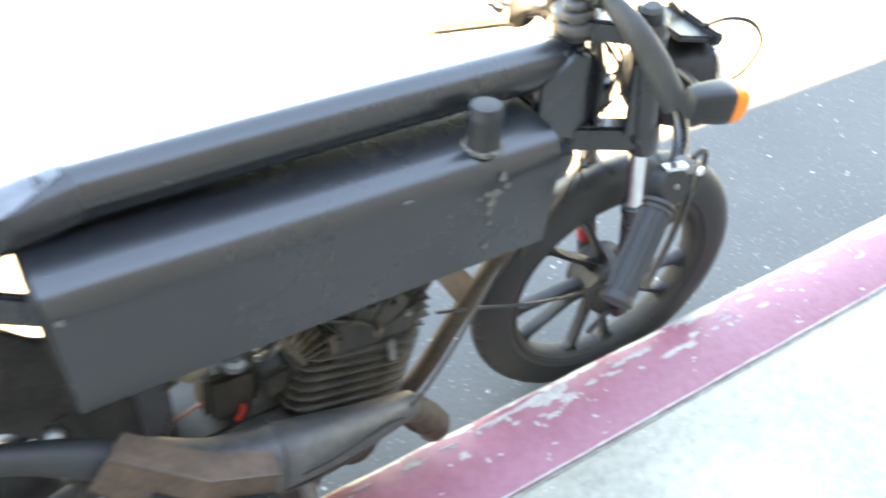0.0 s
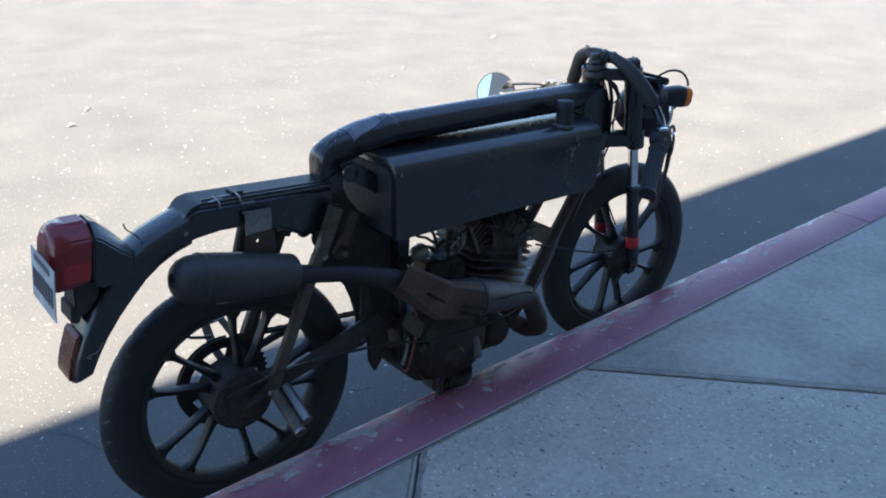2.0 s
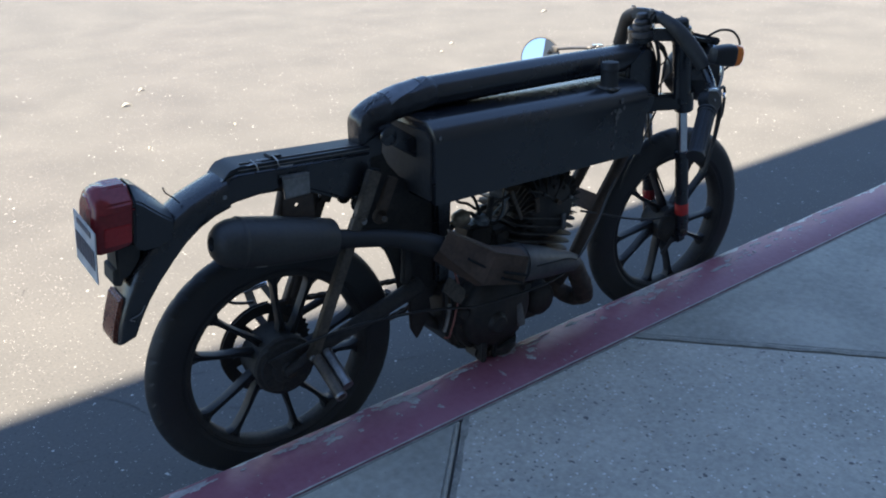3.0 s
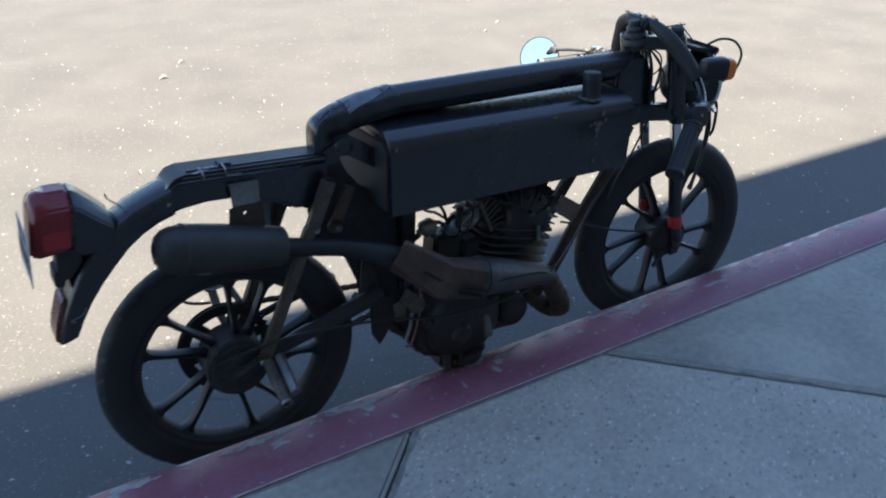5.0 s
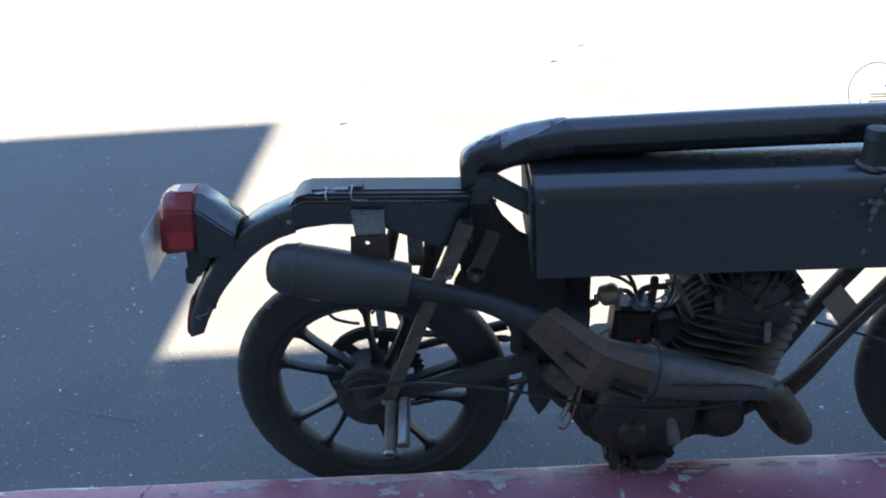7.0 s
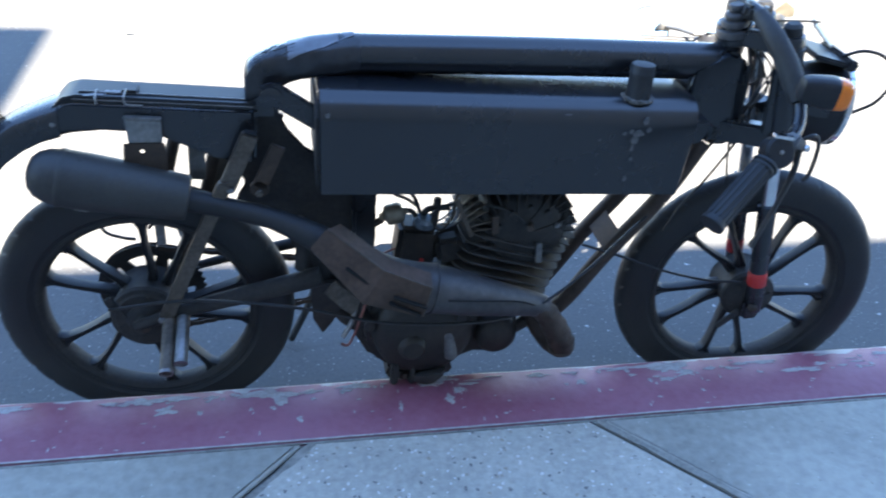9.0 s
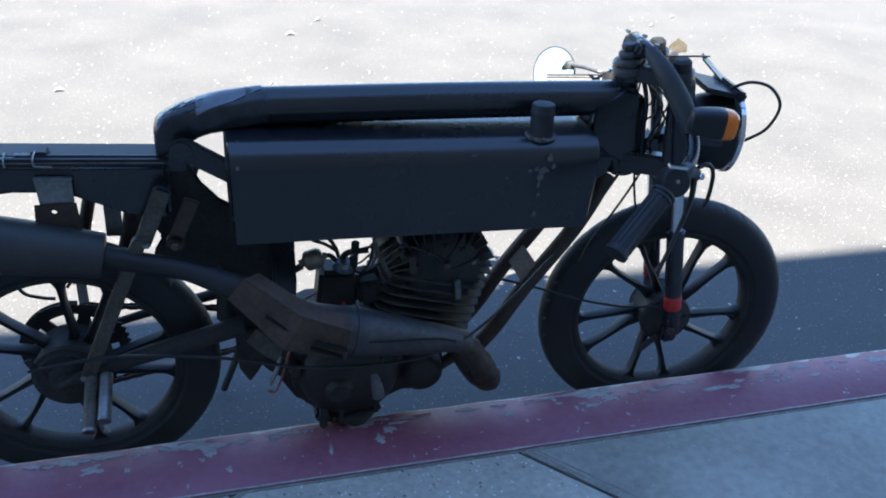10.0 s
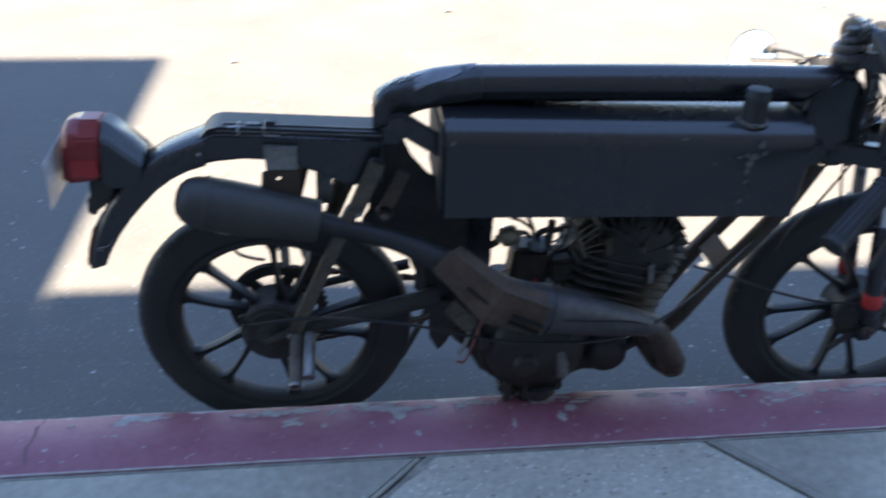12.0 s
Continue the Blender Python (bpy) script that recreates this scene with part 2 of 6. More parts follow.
LENS_AMBER = shader("amber_lens", (0.75, 0.16, 0.015), (0.85, 0.22, 0.02), (0.15, 0.25), scale=(6.0, 160.0), bump=0.15)
REFLECTOR = shader("dull_brown_red_reflector", (0.10, 0.022, 0.013), (0.19, 0.060, 0.030), (0.2, 0.35), scale=(30.0, 160.0), bump=0.2)
MIRROR = shader("mirror_glass", (0.9, 0.9, 0.9), (0.95, 0.95, 0.95), (0.0, 0.02), metal=1.0, bump=0.0)
LEAF = shader("dry_pale_leaf", (0.26, 0.24, 0.20), (0.38, 0.355, 0.305), (0.7, 0.9), scale=(30.0, 200.0), bump=0.3)
GLASS = bpy.data.materials.new("lamp_glass")
GLASS.use_nodes = True
GLASS.node_tree.nodes["Principled BSDF"].inputs["Transmission Weight"].default_value = 1.0
GLASS.node_tree.nodes["Principled BSDF"].inputs["Roughness"].default_value = 0.03


# ---- mesh helpers ----
CENTRE = {}


def part(name, bm, material, parent=None, label="", smooth=40):
    """Links a bmesh in world metres as one object, its origin at its middle, under parent."""
    bmesh.ops.recalc_face_normals(bm, faces=bm.faces[:])
    lo = [min(v.co[k] for v in bm.verts) for k in range(3)]
    hi = [max(v.co[k] for v in bm.verts) for k in range(3)]
    c = Vector([(p + q) / 2 for p, q in zip(lo, hi)])
    bmesh.ops.translate(bm, verts=bm.verts[:], vec=-c)
    me = bpy.data.meshes.new(name)
    bm.to_mesh(me)
    bm.free()
    me.materials.append(material)
    for p in me.polygons:
        p.use_smooth = True
    me.set_sharp_from_angle(angle=radians(smooth))
    ob = new(name, me)
    if parent is not None:
        ob.parent = parent
        ob.location = c - CENTRE[parent.name]
    else:
        ob.location = c
    CENTRE[ob.name] = c
    if label:
        ob["label"] = label
    return ob


def group_at(name, x, y, z):
    ob = new(name)
    ob.location = (x, y, z)
    ob.empty_display_size = 0.1
    CENTRE[ob.name] = Vector((x, y, z))
    return ob


def smooth_path(pts, steps=6):
    """Catmull-Rom through the points."""
    p = [Vector(q) for q in pts]
    if len(p) < 3:
        return p
    e = [p[0] * 2 - p[1], *p, p[-1] * 2 - p[-2]]
    out = []
    for i in range(1, len(e) - 2):
        a, b, c, d = e[i - 1:i + 3]
        for s in range(steps):
            t = s / steps
            out.append(0.5 * (2 * b + (c - a) * t + (2 * a - 5 * b + 4 * c - d) * t * t + (3 * b - a - 3 * c + d) * t ** 3))
    return out + [p[-1]]


def sweep(pts, radius, n=12, steps=6, flat=(1.0, 1.0), bm=None, arc=None, up=(0, 0, 1)):
    """A round bar along a smooth path; radius is one number or one a point. arc: only these degrees of the round, as a shell."""
    path = smooth_path(pts, steps)
    rad = radius if isinstance(radius, (list, tuple)) else [radius] * len(pts)
    bm = bm or bmesh.new()
    rings = []
    side = None
    for i, p in enumerate(path):
        d = (path[min(i + 1, len(path) - 1)] - path[max(i - 1, 0)]).normalized()
        if side is None:
            side = d.cross(Vector(up))
            side = side if side.length > 0.05 else d.cross(Vector((0, 1, 0)))
        side = (side - d * side.dot(d)).normalized()
        top = side.cross(d)
        u = i / max(len(path) - 1, 1) * (len(rad) - 1)
        k = min(int(u), len(rad) - 2) if len(rad) > 1 else 0
        r = rad[k] + (rad[min(k + 1, len(rad) - 1)] - rad[k]) * (u - k)
        if arc:
            a = [radians(arc[0] + (arc[1] - arc[0]) * j / (n - 1)) for j in range(n)]
        else:
            a = [2 * math.pi * j / n for j in range(n)]
        rings.append([bm.verts.new(p + side * (r * flat[0] * math.cos(q)) + top * (r * flat[1] * math.sin(q))) for q in a])
    for r0, r1 in zip(rings, rings[1:]):
        for j in range(n - 1 if arc else n):
            k = (j + 1) % n
            bm.faces.new((r0[j], r0[k], r1[k], r1[j]))
    if not arc:
        bm.faces.new(rings[0][::-1])
        bm.faces.new(rings[-1])
    return bm


def turned(profile, at, axis, n=32, bm=None):
    """Revolves (radius, height) pairs round an axis through a point; a closed profile when its ends meet."""
    bm = bm or bmesh.new()
    q = Vector((0, 0, 1)).rotation_difference(Vector(axis).normalized()).to_matrix()
    at = Vector(at)
    rings = []
    for r, h in profile:
        if r < 1e-6:
            rings.append([bm.verts.new(at + q @ Vector((0, 0, h)))])
        else:
            rings.append([bm.verts.new(at + q @ Vector((r * math.cos(2 * math.pi * j / n), r * math.sin(2 * math.pi * j / n), h))) for j in range(n)])
    for a, b in zip(rings, rings[1:]):
        for j in range(n):
            k = (j + 1) % n
            if len(a) == 1 and len(b) == 1:
                continue
            if len(a) == 1:
                bm.faces.new((a[0], b[k], b[j]))
            elif len(b) == 1:
                bm.faces.new((a[j], a[k], b[0]))
            else:
                bm.faces.new((a[j], a[k], b[k], b[j]))
    return bm


def soften(bm, width, segments=2):
    if width:
        edges = [e for e in bm.edges if len(e.link_faces) == 2 and e.calc_face_angle(0) > 0.5]
        bmesh.ops.bevel(bm, geom=edges, offset=width, segments=segments, affect="EDGES", clamp_overlap=True)
    return bm


def slab(poly, y0, y1, bevel=0.003, segments=2, bm=None):
    """A plate: an outline in x and z between two values of y."""
    out = bm or bmesh.new()
    b = bmesh.new()
    a = [b.verts.new((x, y0, z)) for x, z in poly]
    c = [b.verts.new((x, y1, z)) for x, z in poly]
    b.faces.new(a)
    b.faces.new(c[::-1])
    for i in range(len(poly)):
        j = (i + 1) % len(poly)
        b.faces.new((a[i], c[i], c[j], a[j]))
    bmesh.ops.recalc_face_normals(b, faces=b.faces[:])
    soften(b, bevel, segments)
    return merge(out, b)


def block(size, m, bevel=0.003, segments=2, bm=None):
    """A bevelled box of that size at a pose."""
    b = bmesh.new()
    bmesh.ops.create_cube(b, size=1.0, matrix=m @ Matrix.Diagonal((*size, 1)))
    soften(b, bevel, segments)
    return merge(bm or bmesh.new(), b)


def merge(out, b):
    """Adds one bmesh to another."""
    seen = {v: out.verts.new(v.co) for v in b.verts}
    for f in b.faces:
        out.faces.new([seen[v] for v in f.verts])
    b.free()
    return out


def strap(p0, p1, width, thick, flat=(0, 1, 0), bevel=0.0015, over=0.0):
    """A flat bar from one point to another; flat is the way its broad face looks."""
    p0, p1 = Vector(p0), Vector(p1)
    d = (p1 - p0).normalized()
    w = d.cross(Vector(flat)).normalized()
    nrm = w.cross(d)
    m = Matrix((d, w, nrm)).transposed().to_4x4()
    m.translation = (p0 + p1) / 2
    return block(((p1 - p0).length + over, width, thick), m, bevel)


def rod(p0, p1, r, n=14, bevel=True):
    """A straight round bar with chamfered ends."""
    p0, p1 = Vector(p0), Vector(p1)
    ln = (p1 - p0).length
    c = min(r * 0.25, 0.002)
    return turned([(0, 0), (r - c, 0), (r, c), (r, ln - c), (r - c, ln), (0, ln)], p0, p1 - p0, n)


def bolt(at, axis, r=0.006, h=0.005):
    return turned([(0, 0), (r, 0), (r, h * 0.7), (r * 0.8, h), (0, h)], at, axis, 6)


# ---- the street ----
ROAD_EDGE = 0.025
KERB_IN = -0.143


def street():
    bm = bmesh.new()
    xs = [-900, -60, -8, -3, 0, 3, 8, 60, 900]
    ys = [-900, -30, -4, -0.5, 0.1, 2, 6, 30, 900]
    grid = [[bm.verts.new((x, y, 0)) for x in xs] for y in ys]
    for a, b in zip(grid, grid[1:]):
        for i in range(len(xs) - 1):
            bm.faces.new((a[i], a[i + 1], b[i + 1], b[i]))
    road = tagged(part("road", bm, ASPHALT), "worn pale grey asphalt road with fine cracks and grit", "road", kind="structure")
    runs = [[(-0.72, 0.74), (-0.60, 0.70), (-0.55, 0.645), (-0.507, 0.582), (-0.488, 0.519), (-0.53, 0.447), (-0.598, 0.40), (-0.66, 0.30)], [(-0.488, 0.519), (-0.44, 0.41), (-0.38, 0.41), (-0.317, 0.414), (-0.25, 0.36), (-0.12, 0.37)],
            [(-0.598, 0.40), (-0.75, 0.44), (-0.95, 0.40), (-1.2, 0.47)], [(-0.55, 0.645), (-0.40, 0.66), (-0.30, 0.60), (-0.1, 0.58)], [(0.55, 0.45), (0.68, 0.50), (0.82, 0.42), (1.0, 0.47)], [(-0.12, 0.37), (0.0, 0.30), (0.15, 0.33), (0.3, 0.27)]]
    for k, r in enumerate(runs):
        part("crack", road_crack(r, k), GROUT, road)
    grit(road)


def grit(road):
    """Loose pale chips of stone on the road near the kerb."""
    rnd = random.Random(31)
    for k in range(70):
        x = rnd.uniform(-1.3, 1.7)
        y = 0.05 + 1.6 * rnd.random() ** 2
        r = rnd.uniform(0.0018, 0.0042)
        bm = bmesh.new()
        bmesh.ops.create_icosphere(bm, subdivisions=1, radius=r)
        for v in bm.verts:
            v.co *= rnd.uniform(0.7, 1.2)
            v.co.z *= 0.6
            v.co += Vector((x, y, r * 0.4))
        part("stone_chip", bm, KERB_BARE, road, smooth=10)


def road_crack(pts, seed, z=0.0012, wide=1.0):
    """A thin dark crack with a ragged line."""
    rnd = random.Random(seed)
    bm = bmesh.new()
    line = []
    for (x0, y0), (x1, y1) in zip(pts, pts[1:]):
        n = max(2, int(math.hypot(x1 - x0, y1 - y0) / 0.012))
        for i in range(n):
            t = i / n
            line.append((x0 + (x1 - x0) * t + rnd.uniform(-0.004, 0.004), y0 + (y1 - y0) * t + rnd.uniform(-0.004, 0.004)))
    rows = []
    for i, (x, y) in enumerate(line):
        w = wide * (0.0005 + 0.0013 * rnd.random() * math.sin(math.pi * (i + 1) / (len(line) + 1)))
        rows.append((bm.verts.new((x - w, y - w * 0.6, z)), bm.verts.new((x + w, y + w * 0.6, z))))
    for a, c in zip(rows, rows[1:]):
        bm.faces.new((a[0], c[0], c[1], a[1]))
    return bm


def ragged_strip(p0, p1, half, seed, z, step=0.012):
    """A thin strip with uneven edges, lying on the ground from p0 to p1."""
    a, b = Vector((*p0, z)), Vector((*p1, z))
    d = (b - a).normalized()
    side = Vector((-d.y, d.x, 0))
    n = max(2, int((b - a).length / step))
    bm = bmesh.new()
    rows = []
    for i in range(n + 1):
        p = a + (b - a) * (i / n)
        q = i * step
        w = [half * max(0.12, 1 + 0.75 * noise.noise((q * 14, seed, k)) + 0.45 * noise.noise((q * 55, seed, k + 9))) for k in (0.0, 4.0)]
        rows.append([bm.verts.new(p + side * w[0]), bm.verts.new(p - side * w[1]), bm.verts.new(p - side * w[1] - Vector((0, 0, 0.002))), bm.verts.new(p + side * w[0] - Vector((0, 0, 0.002)))])
    for u, v in zip(rows, rows[1:]):
        for k in range(4):
            bm.faces.new((u[k], u[(k + 1) % 4], v[(k + 1) % 4], v[k]))
    bm.faces.new(rows[0][::-1])
    bm.faces.new(rows[-1])
    bmesh.ops.recalc_face_normals(bm, faces=bm.faces[:])
    return bm


def kerb():
    k = tagged(group_at("kerb", 0.0, -0.06, 0.0), "concrete kerb with worn, flaking red paint", "kerb", kind="structure")
    runs = [(-9.0, -3.80), (-3.795, 2.30), (2.305, 5.35), (5.355, 12.0)]
    for x0, x1 in runs:
        bm = bmesh.new()
        prof = [(ROAD_EDGE + 0.012, -0.03), (ROAD_EDGE + 0.004, 0.12), (ROAD_EDGE - 0.004, 0.141), (ROAD_EDGE - 0.016, 0.15), (KERB_IN + 0.006, 0.15), (KERB_IN, 0.146), (KERB_IN, -0.03)]
        n = max(2, int((x1 - x0) / 0.03)) if abs(x0 + x1) < 4 else 12
        rows = []
        for i in range(n + 1):
            x = x0 + (x1 - x0) * i / n
            w = [noise.noise((x * 9, 1.3, j * 0.4)) * (0.0022 if j in (1, 2, 3) else 0.0006) for j in range(len(prof))]
            rows.append([bm.verts.new((x, y + w[j], z + w[j] * (0.6 if j < 3 else 0.12))) for j, (y, z) in enumerate(prof)])
        for a, b in zip(rows, rows[1:]):
            for j in range(len(prof) - 1):
                bm.faces.new((a[j], a[j + 1], b[j + 1], b[j]))
        bm.faces.new(rows[0])
        bm.faces.new(rows[-1][::-1])
        part("kerbstone", bm, KERB_RED, k, smooth=60)
    part("bare_edge", ragged_strip((-1.9, KERB_IN + 0.0030), (2.29, KERB_IN + 0.0030), 0.0019, 2.0, 0.1506), KERB_BARE, k, "bare concrete line where the paint stops")
    part("joint_filler", ragged_strip((-1.9, KERB_IN - 0.0042), (3.0, KERB_IN - 0.0042), 0.0026, 5.0, 0.1478), JOINT_STAIN, k, "grit lodged between kerb and pavement")
    part("crack", road_crack([(-0.7505, 0.0080), (-0.7560, -0.0100), (-0.7610, -0.0260), (-0.7570, -0.0500), (-0.7600, -0.0740), (-0.7555, -0.1000), (-0.7560, -0.1400)], 12, 0.1512, 1.5), GROUT, k)
    rnd = random.Random(4)
    spotsat = [(-0.255, -0.036, 0.020, 0.011), (-0.30, -0.006, 0.042, 0.008), (-0.235, -0.004, 0.030, 0.008), (-0.56, -0.004, 0.045, 0.010), (-0.60, -0.016, 0.012, 0.006),
               (0.303, -0.059, 0.010, 0.012), (0.325, -0.036, 0.009, 0.009), (0.797, -0.008, 0.040, 0.014), (0.835, -0.03, 0.018, 0.008), (0.70, -0.002, 0.06, 0.006),
               (-0.06, -0.008, 0.045, 0.013), (-0.035, -0.03, 0.014, 0.012), (0.02, -0.010, 0.018, 0.006), (0.11, -0.004, 0.03, 0.006), (-0.17, -0.008, 0.012, 0.006),
               (1.02, -0.012, 0.03, 0.006), (1.10, -0.045, 0.05, 0.006), (1.16, -0.03, 0.02, 0.005), (1.33, -0.01, 0.03, 0.006), (0.50, -0.006, 0.03, 0.005),
               (0.20, -0.07, 0.004, 0.014), (-0.19, -0.05, 0.006, 0.006), (0.0, -0.085, 0.005, 0.007), (0.27, -0.012, 0.02, 0.006), (1.55, -0.02, 0.03, 0.01), (1.8, -0.01, 0.06, 0.01)]
    spotsat += [(rnd.uniform(-0.9, 1.7), rnd.uniform(-0.13, 0.0), 0.0012 + 0.004 * rnd.random() ** 2, 0.0012 + 0.004 * rnd.random() ** 2) for _ in range(110)]
    spotsat += [(rnd.uniform(0.55, 1.7), rnd.uniform(-0.05, 0.0), 0.004 + 0.014 * rnd.random() ** 2, 0.0015 + 0.004 * rnd.random()) for _ in range(46)]
    spotsat += [(rnd.uniform(-0.7, 0.5), rnd.uniform(-0.02, 0.0), 0.004 + 0.014 * rnd.random() ** 2, 0.0015 + 0.003 * rnd.random()) for _ in range(26)]
    for order, (x, y, rx, ry) in enumerate(spotsat):
        bm = bmesh.new()
        ph = rnd.uniform(0, 50)
        ring = []
        n = 32
        for j in range(n):
            a = 2 * math.pi * j / n
            p = Vector((math.cos(a) + ph, math.sin(a), ph))
            s = 1 + 0.7 * noise.noise(p * 1.6) + 0.6 * noise.noise(p * 3.7) + 0.3 * noise.noise(p * 8.0)
            yy = min(y + math.sin(a) * ry * s, ROAD_EDGE - 0.015)
            ring.append(bm.verts.new((x + math.cos(a) * rx * s, yy, 0.15030 + 0.000002 * order)))
        low = [bm.verts.new((v.co.x, v.co.y, 0.1495)) for v in ring]
        bm.faces.new(ring)
        bm.faces.new(low[::-1])
        for j in range(n):
            bm.faces.new((ring[j], low[j], low[(j + 1) % n], ring[(j + 1) % n]))
        part("bare_patch", bm, KERB_BARE, k)
    bm = bmesh.new()
    ring = []
    for j in range(40):
        a = 2 * math.pi * j / 40
        q = 1 + 0.30 * noise.noise((math.cos(a) * 2.1, math.sin(a) * 2.1, 4.0)) + 0.16 * noise.noise((math.cos(a) * 6, math.sin(a) * 6, 9.0))
        ring.append((-0.975 + 0.075 * q * math.cos(a), -0.060 + 0.032 * q * math.sin(a)))
    up, low = [bm.verts.new((x, y, 0.1511)) for x, y in ring], [bm.verts.new((x, y, 0.1495)) for x, y in ring]
    bm.faces.new(up)
    bm.faces.new(low[::-1])
    for j in range(40):
        bm.faces.new((up[j], low[j], low[(j + 1) % 40], up[(j + 1) % 40]))
    part("faded_patch", bm, FADED, k, "faded pink patch of old paint")


def pavement():
    p = tagged(group_at("pavement", 0.0, -1.4, 0.0), "concrete pavement in diagonal slabs, part trowelled, part exposed aggregate", "pavement", kind="structure")
    bm = block((21.0, 2.45, 0.16), pose(1.5, -1.375, 0.064), 0)
    part("bedding", bm, GROUT, p)
    y0, y1 = -0.1500, -2.58

    def flag(poly, material, z=0.15):
        bm = bmesh.new()
        a = [bm.verts.new((x, y, z)) for x, y in poly]
        b = [bm.verts.new((x, y, z - 0.06)) for x, y in poly]
        bm.faces.new(a)
        bm.faces.new(b[::-1])
        for i in range(len(poly)):
            j = (i + 1) % len(poly)
            bm.faces.new((a[i], a[j], b[j], b[i]))
        bmesh.ops.recalc_face_normals(bm, faces=bm.faces[:])
        top = [e for e in bm.edges if all(abs(v.co.z - z) < 1e-6 for v in e.verts)]
        bmesh.ops.bevel(bm, geom=top, offset=0.0035, segments=2, affect="EDGES")
        return part("paving_slab", bm, material, p)

    g = 0.0038
    ab = lambda y: y + 0.154            # the joint that runs away to -x, -y
    ba = lambda y: 0.573 + (-0.15 - y) / 1.06            # the joint that runs away to +x, -y
    flag([(-9, y0), (ab(y0) - 0.010, y0), (ab(y1) - 0.010, y1), (-9, y1)], SMOOTH)
    flag([(ab(y0) + 0.010, y0), (ba(y0) - g, y0), (ba(y1) - g, y1), (ab(y1) + 0.010, y1)], AGGREGATE)
    flag([(ba(y0) + g, y0), (12, y0), (12, y1), (ba(y1) + g, y1)], SMOOTH)
    part("crack", road_crack([(-0.566, -0.206), (-0.562, -0.222), (-0.557, -0.250), (-0.5545, -0.286), (-0.549, -0.330), (-0.556, -0.385), (-0.548, -0.450), (-0.540, -0.520)], 15, 0.1512, 1.3), GROUT, p)
    part("stain", ragged_strip((ab(y0) + 0.018, y0 - 0.002), (ab(-1.6) + 0.018, -1.6), 0.0060, 1.0, 0.1506), JOINT_STAIN, p, "dirt along a slab joint")
    part("stain", ragged_strip((ba(y0) + 0.014, y0 - 0.002), (ba(-1.6) + 0.014, -1.6), 0.0070, 3.0, 0.1506), JOINT_STAIN, p, "dirt along a slab joint")
    part("stain", ragged_strip((ba(y0) + 0.034, y0 - 0.002), (ba(-1.6) + 0.034, -1.6), 0.0022, 8.0, 0.1506), JOINT_STAIN, p)
    d = Vector((-1, -1, 0)).normalized()
    for off in (-0.0028,):
        s = Vector((ab(y0), y0, 0.1475)) + Vector((1, -1, 0)).normalized() * off
        part("joint_ridge", sweep([s + d * 0.01, s + d * 1.2, s + d * 3.2], 0.0042, 8, 4), SMOOTH, p)


def building():
    """The wall behind the pavement, low on one side and high on the other; its top throws the street's shade."""
    b = tagged(group_at("building", 0.0, -3.0, 0.0), "plain grey-brown stucco building wall with a stepped roofline", "building", kind="structure")
    ry = -2.60
    low = (0.70 - ry) * math.tan(radians(SUN_EL))
    high = (2.70 - ry) * math.tan(radians(SUN_EL))
    step = -0.980 + (0.70 - ry) * 0.0180
    part("wall", block((10.0, 0.8, low), pose(step + 5.0, ry - 0.4, low / 2), 0.01), STUCCO, b)
    part("wall", block((9.0, 0.8, high), pose(step - 4.502, ry - 0.4, high / 2), 0.01), STUCCO, b)


street()
kerb()
pavement()
building()


def leaf(x, y, size, turn, seed):
    rnd = random.Random(seed)
    bm = bmesh.new()
    n = 7
    left, mid, right = [], [], []
    for i in range(n + 1):
        u = i / n
        w = math.sin(math.pi * min(1, u ** 0.8)) * 0.22 * size * rnd.uniform(0.8, 1.15)
        z = 0.004 + 0.012 * math.sin(u * 3.1) + rnd.uniform(0, 0.002)
        for row, s, dz in ((left, -1, 0.006), (mid, 0, 0), (right, 1, 0.006)):
            row.append(bm.verts.new((size * (u - 0.5), s * w, z + dz * (w / (0.22 * size + 1e-6)))))
    for a, b in ((left, mid), (mid, right)):
        for i in range(n):
            bm.faces.new((a[i], a[i + 1], b[i + 1], b[i]))
    bmesh.ops.remove_doubles(bm, verts=bm.verts[:], dist=1e-5)
    bmesh.ops.solidify(bm, geom=bm.faces[:], thickness=0.0008)
    lo = min(v.co.z for v in bm.verts)
    bmesh.ops.transform(bm, matrix=pose(x, y, 0.0005 - lo, 0, 0, turn), verts=bm.verts[:])
    tagged(part("dry_leaf", bm, LEAF), "small dry pale leaf lying on the asphalt", "leaf", "litter on the road")


for i, (x, y, s, a) in enumerate([(-0.68, 2.6, 0.07, 10), (0.44, 3.45, 0.085, 5), (0.27, 2.6, 0.03, 40), (0.63, 3.75, 0.07, 20), (-0.37, 3.2, 0.03, 70),
                                  (2.75, 3.5, 0.05, 0), (3.0, 3.7, 0.06, 15), (0.77, 2.72, 0.035, 60), (-0.05, 2.05, 0.03, 100), (4.6, 4.35, 0.10, 0)]):
    leaf(x, y, s * 0.75, a, i + 3)

# ---- the motorcycle ----
CY = 0.115
bike = tagged(group_at("motorcycle", 0.35, CY, 0.0), "matt black home-built cafe-style moped parked beside the red kerb", "motorcycle")
STEER = pose(0.80, CY + 0.008, 0, 0, 0, -7.0)


def S(u, v, w):
    """A place in the steered frame: ahead, left, up from the foot of the steering head."""
    return STEER @ Vector((u, v, w))


def SD(u, v, w):
    return STEER.to_3x3() @ Vector((u, v, w))


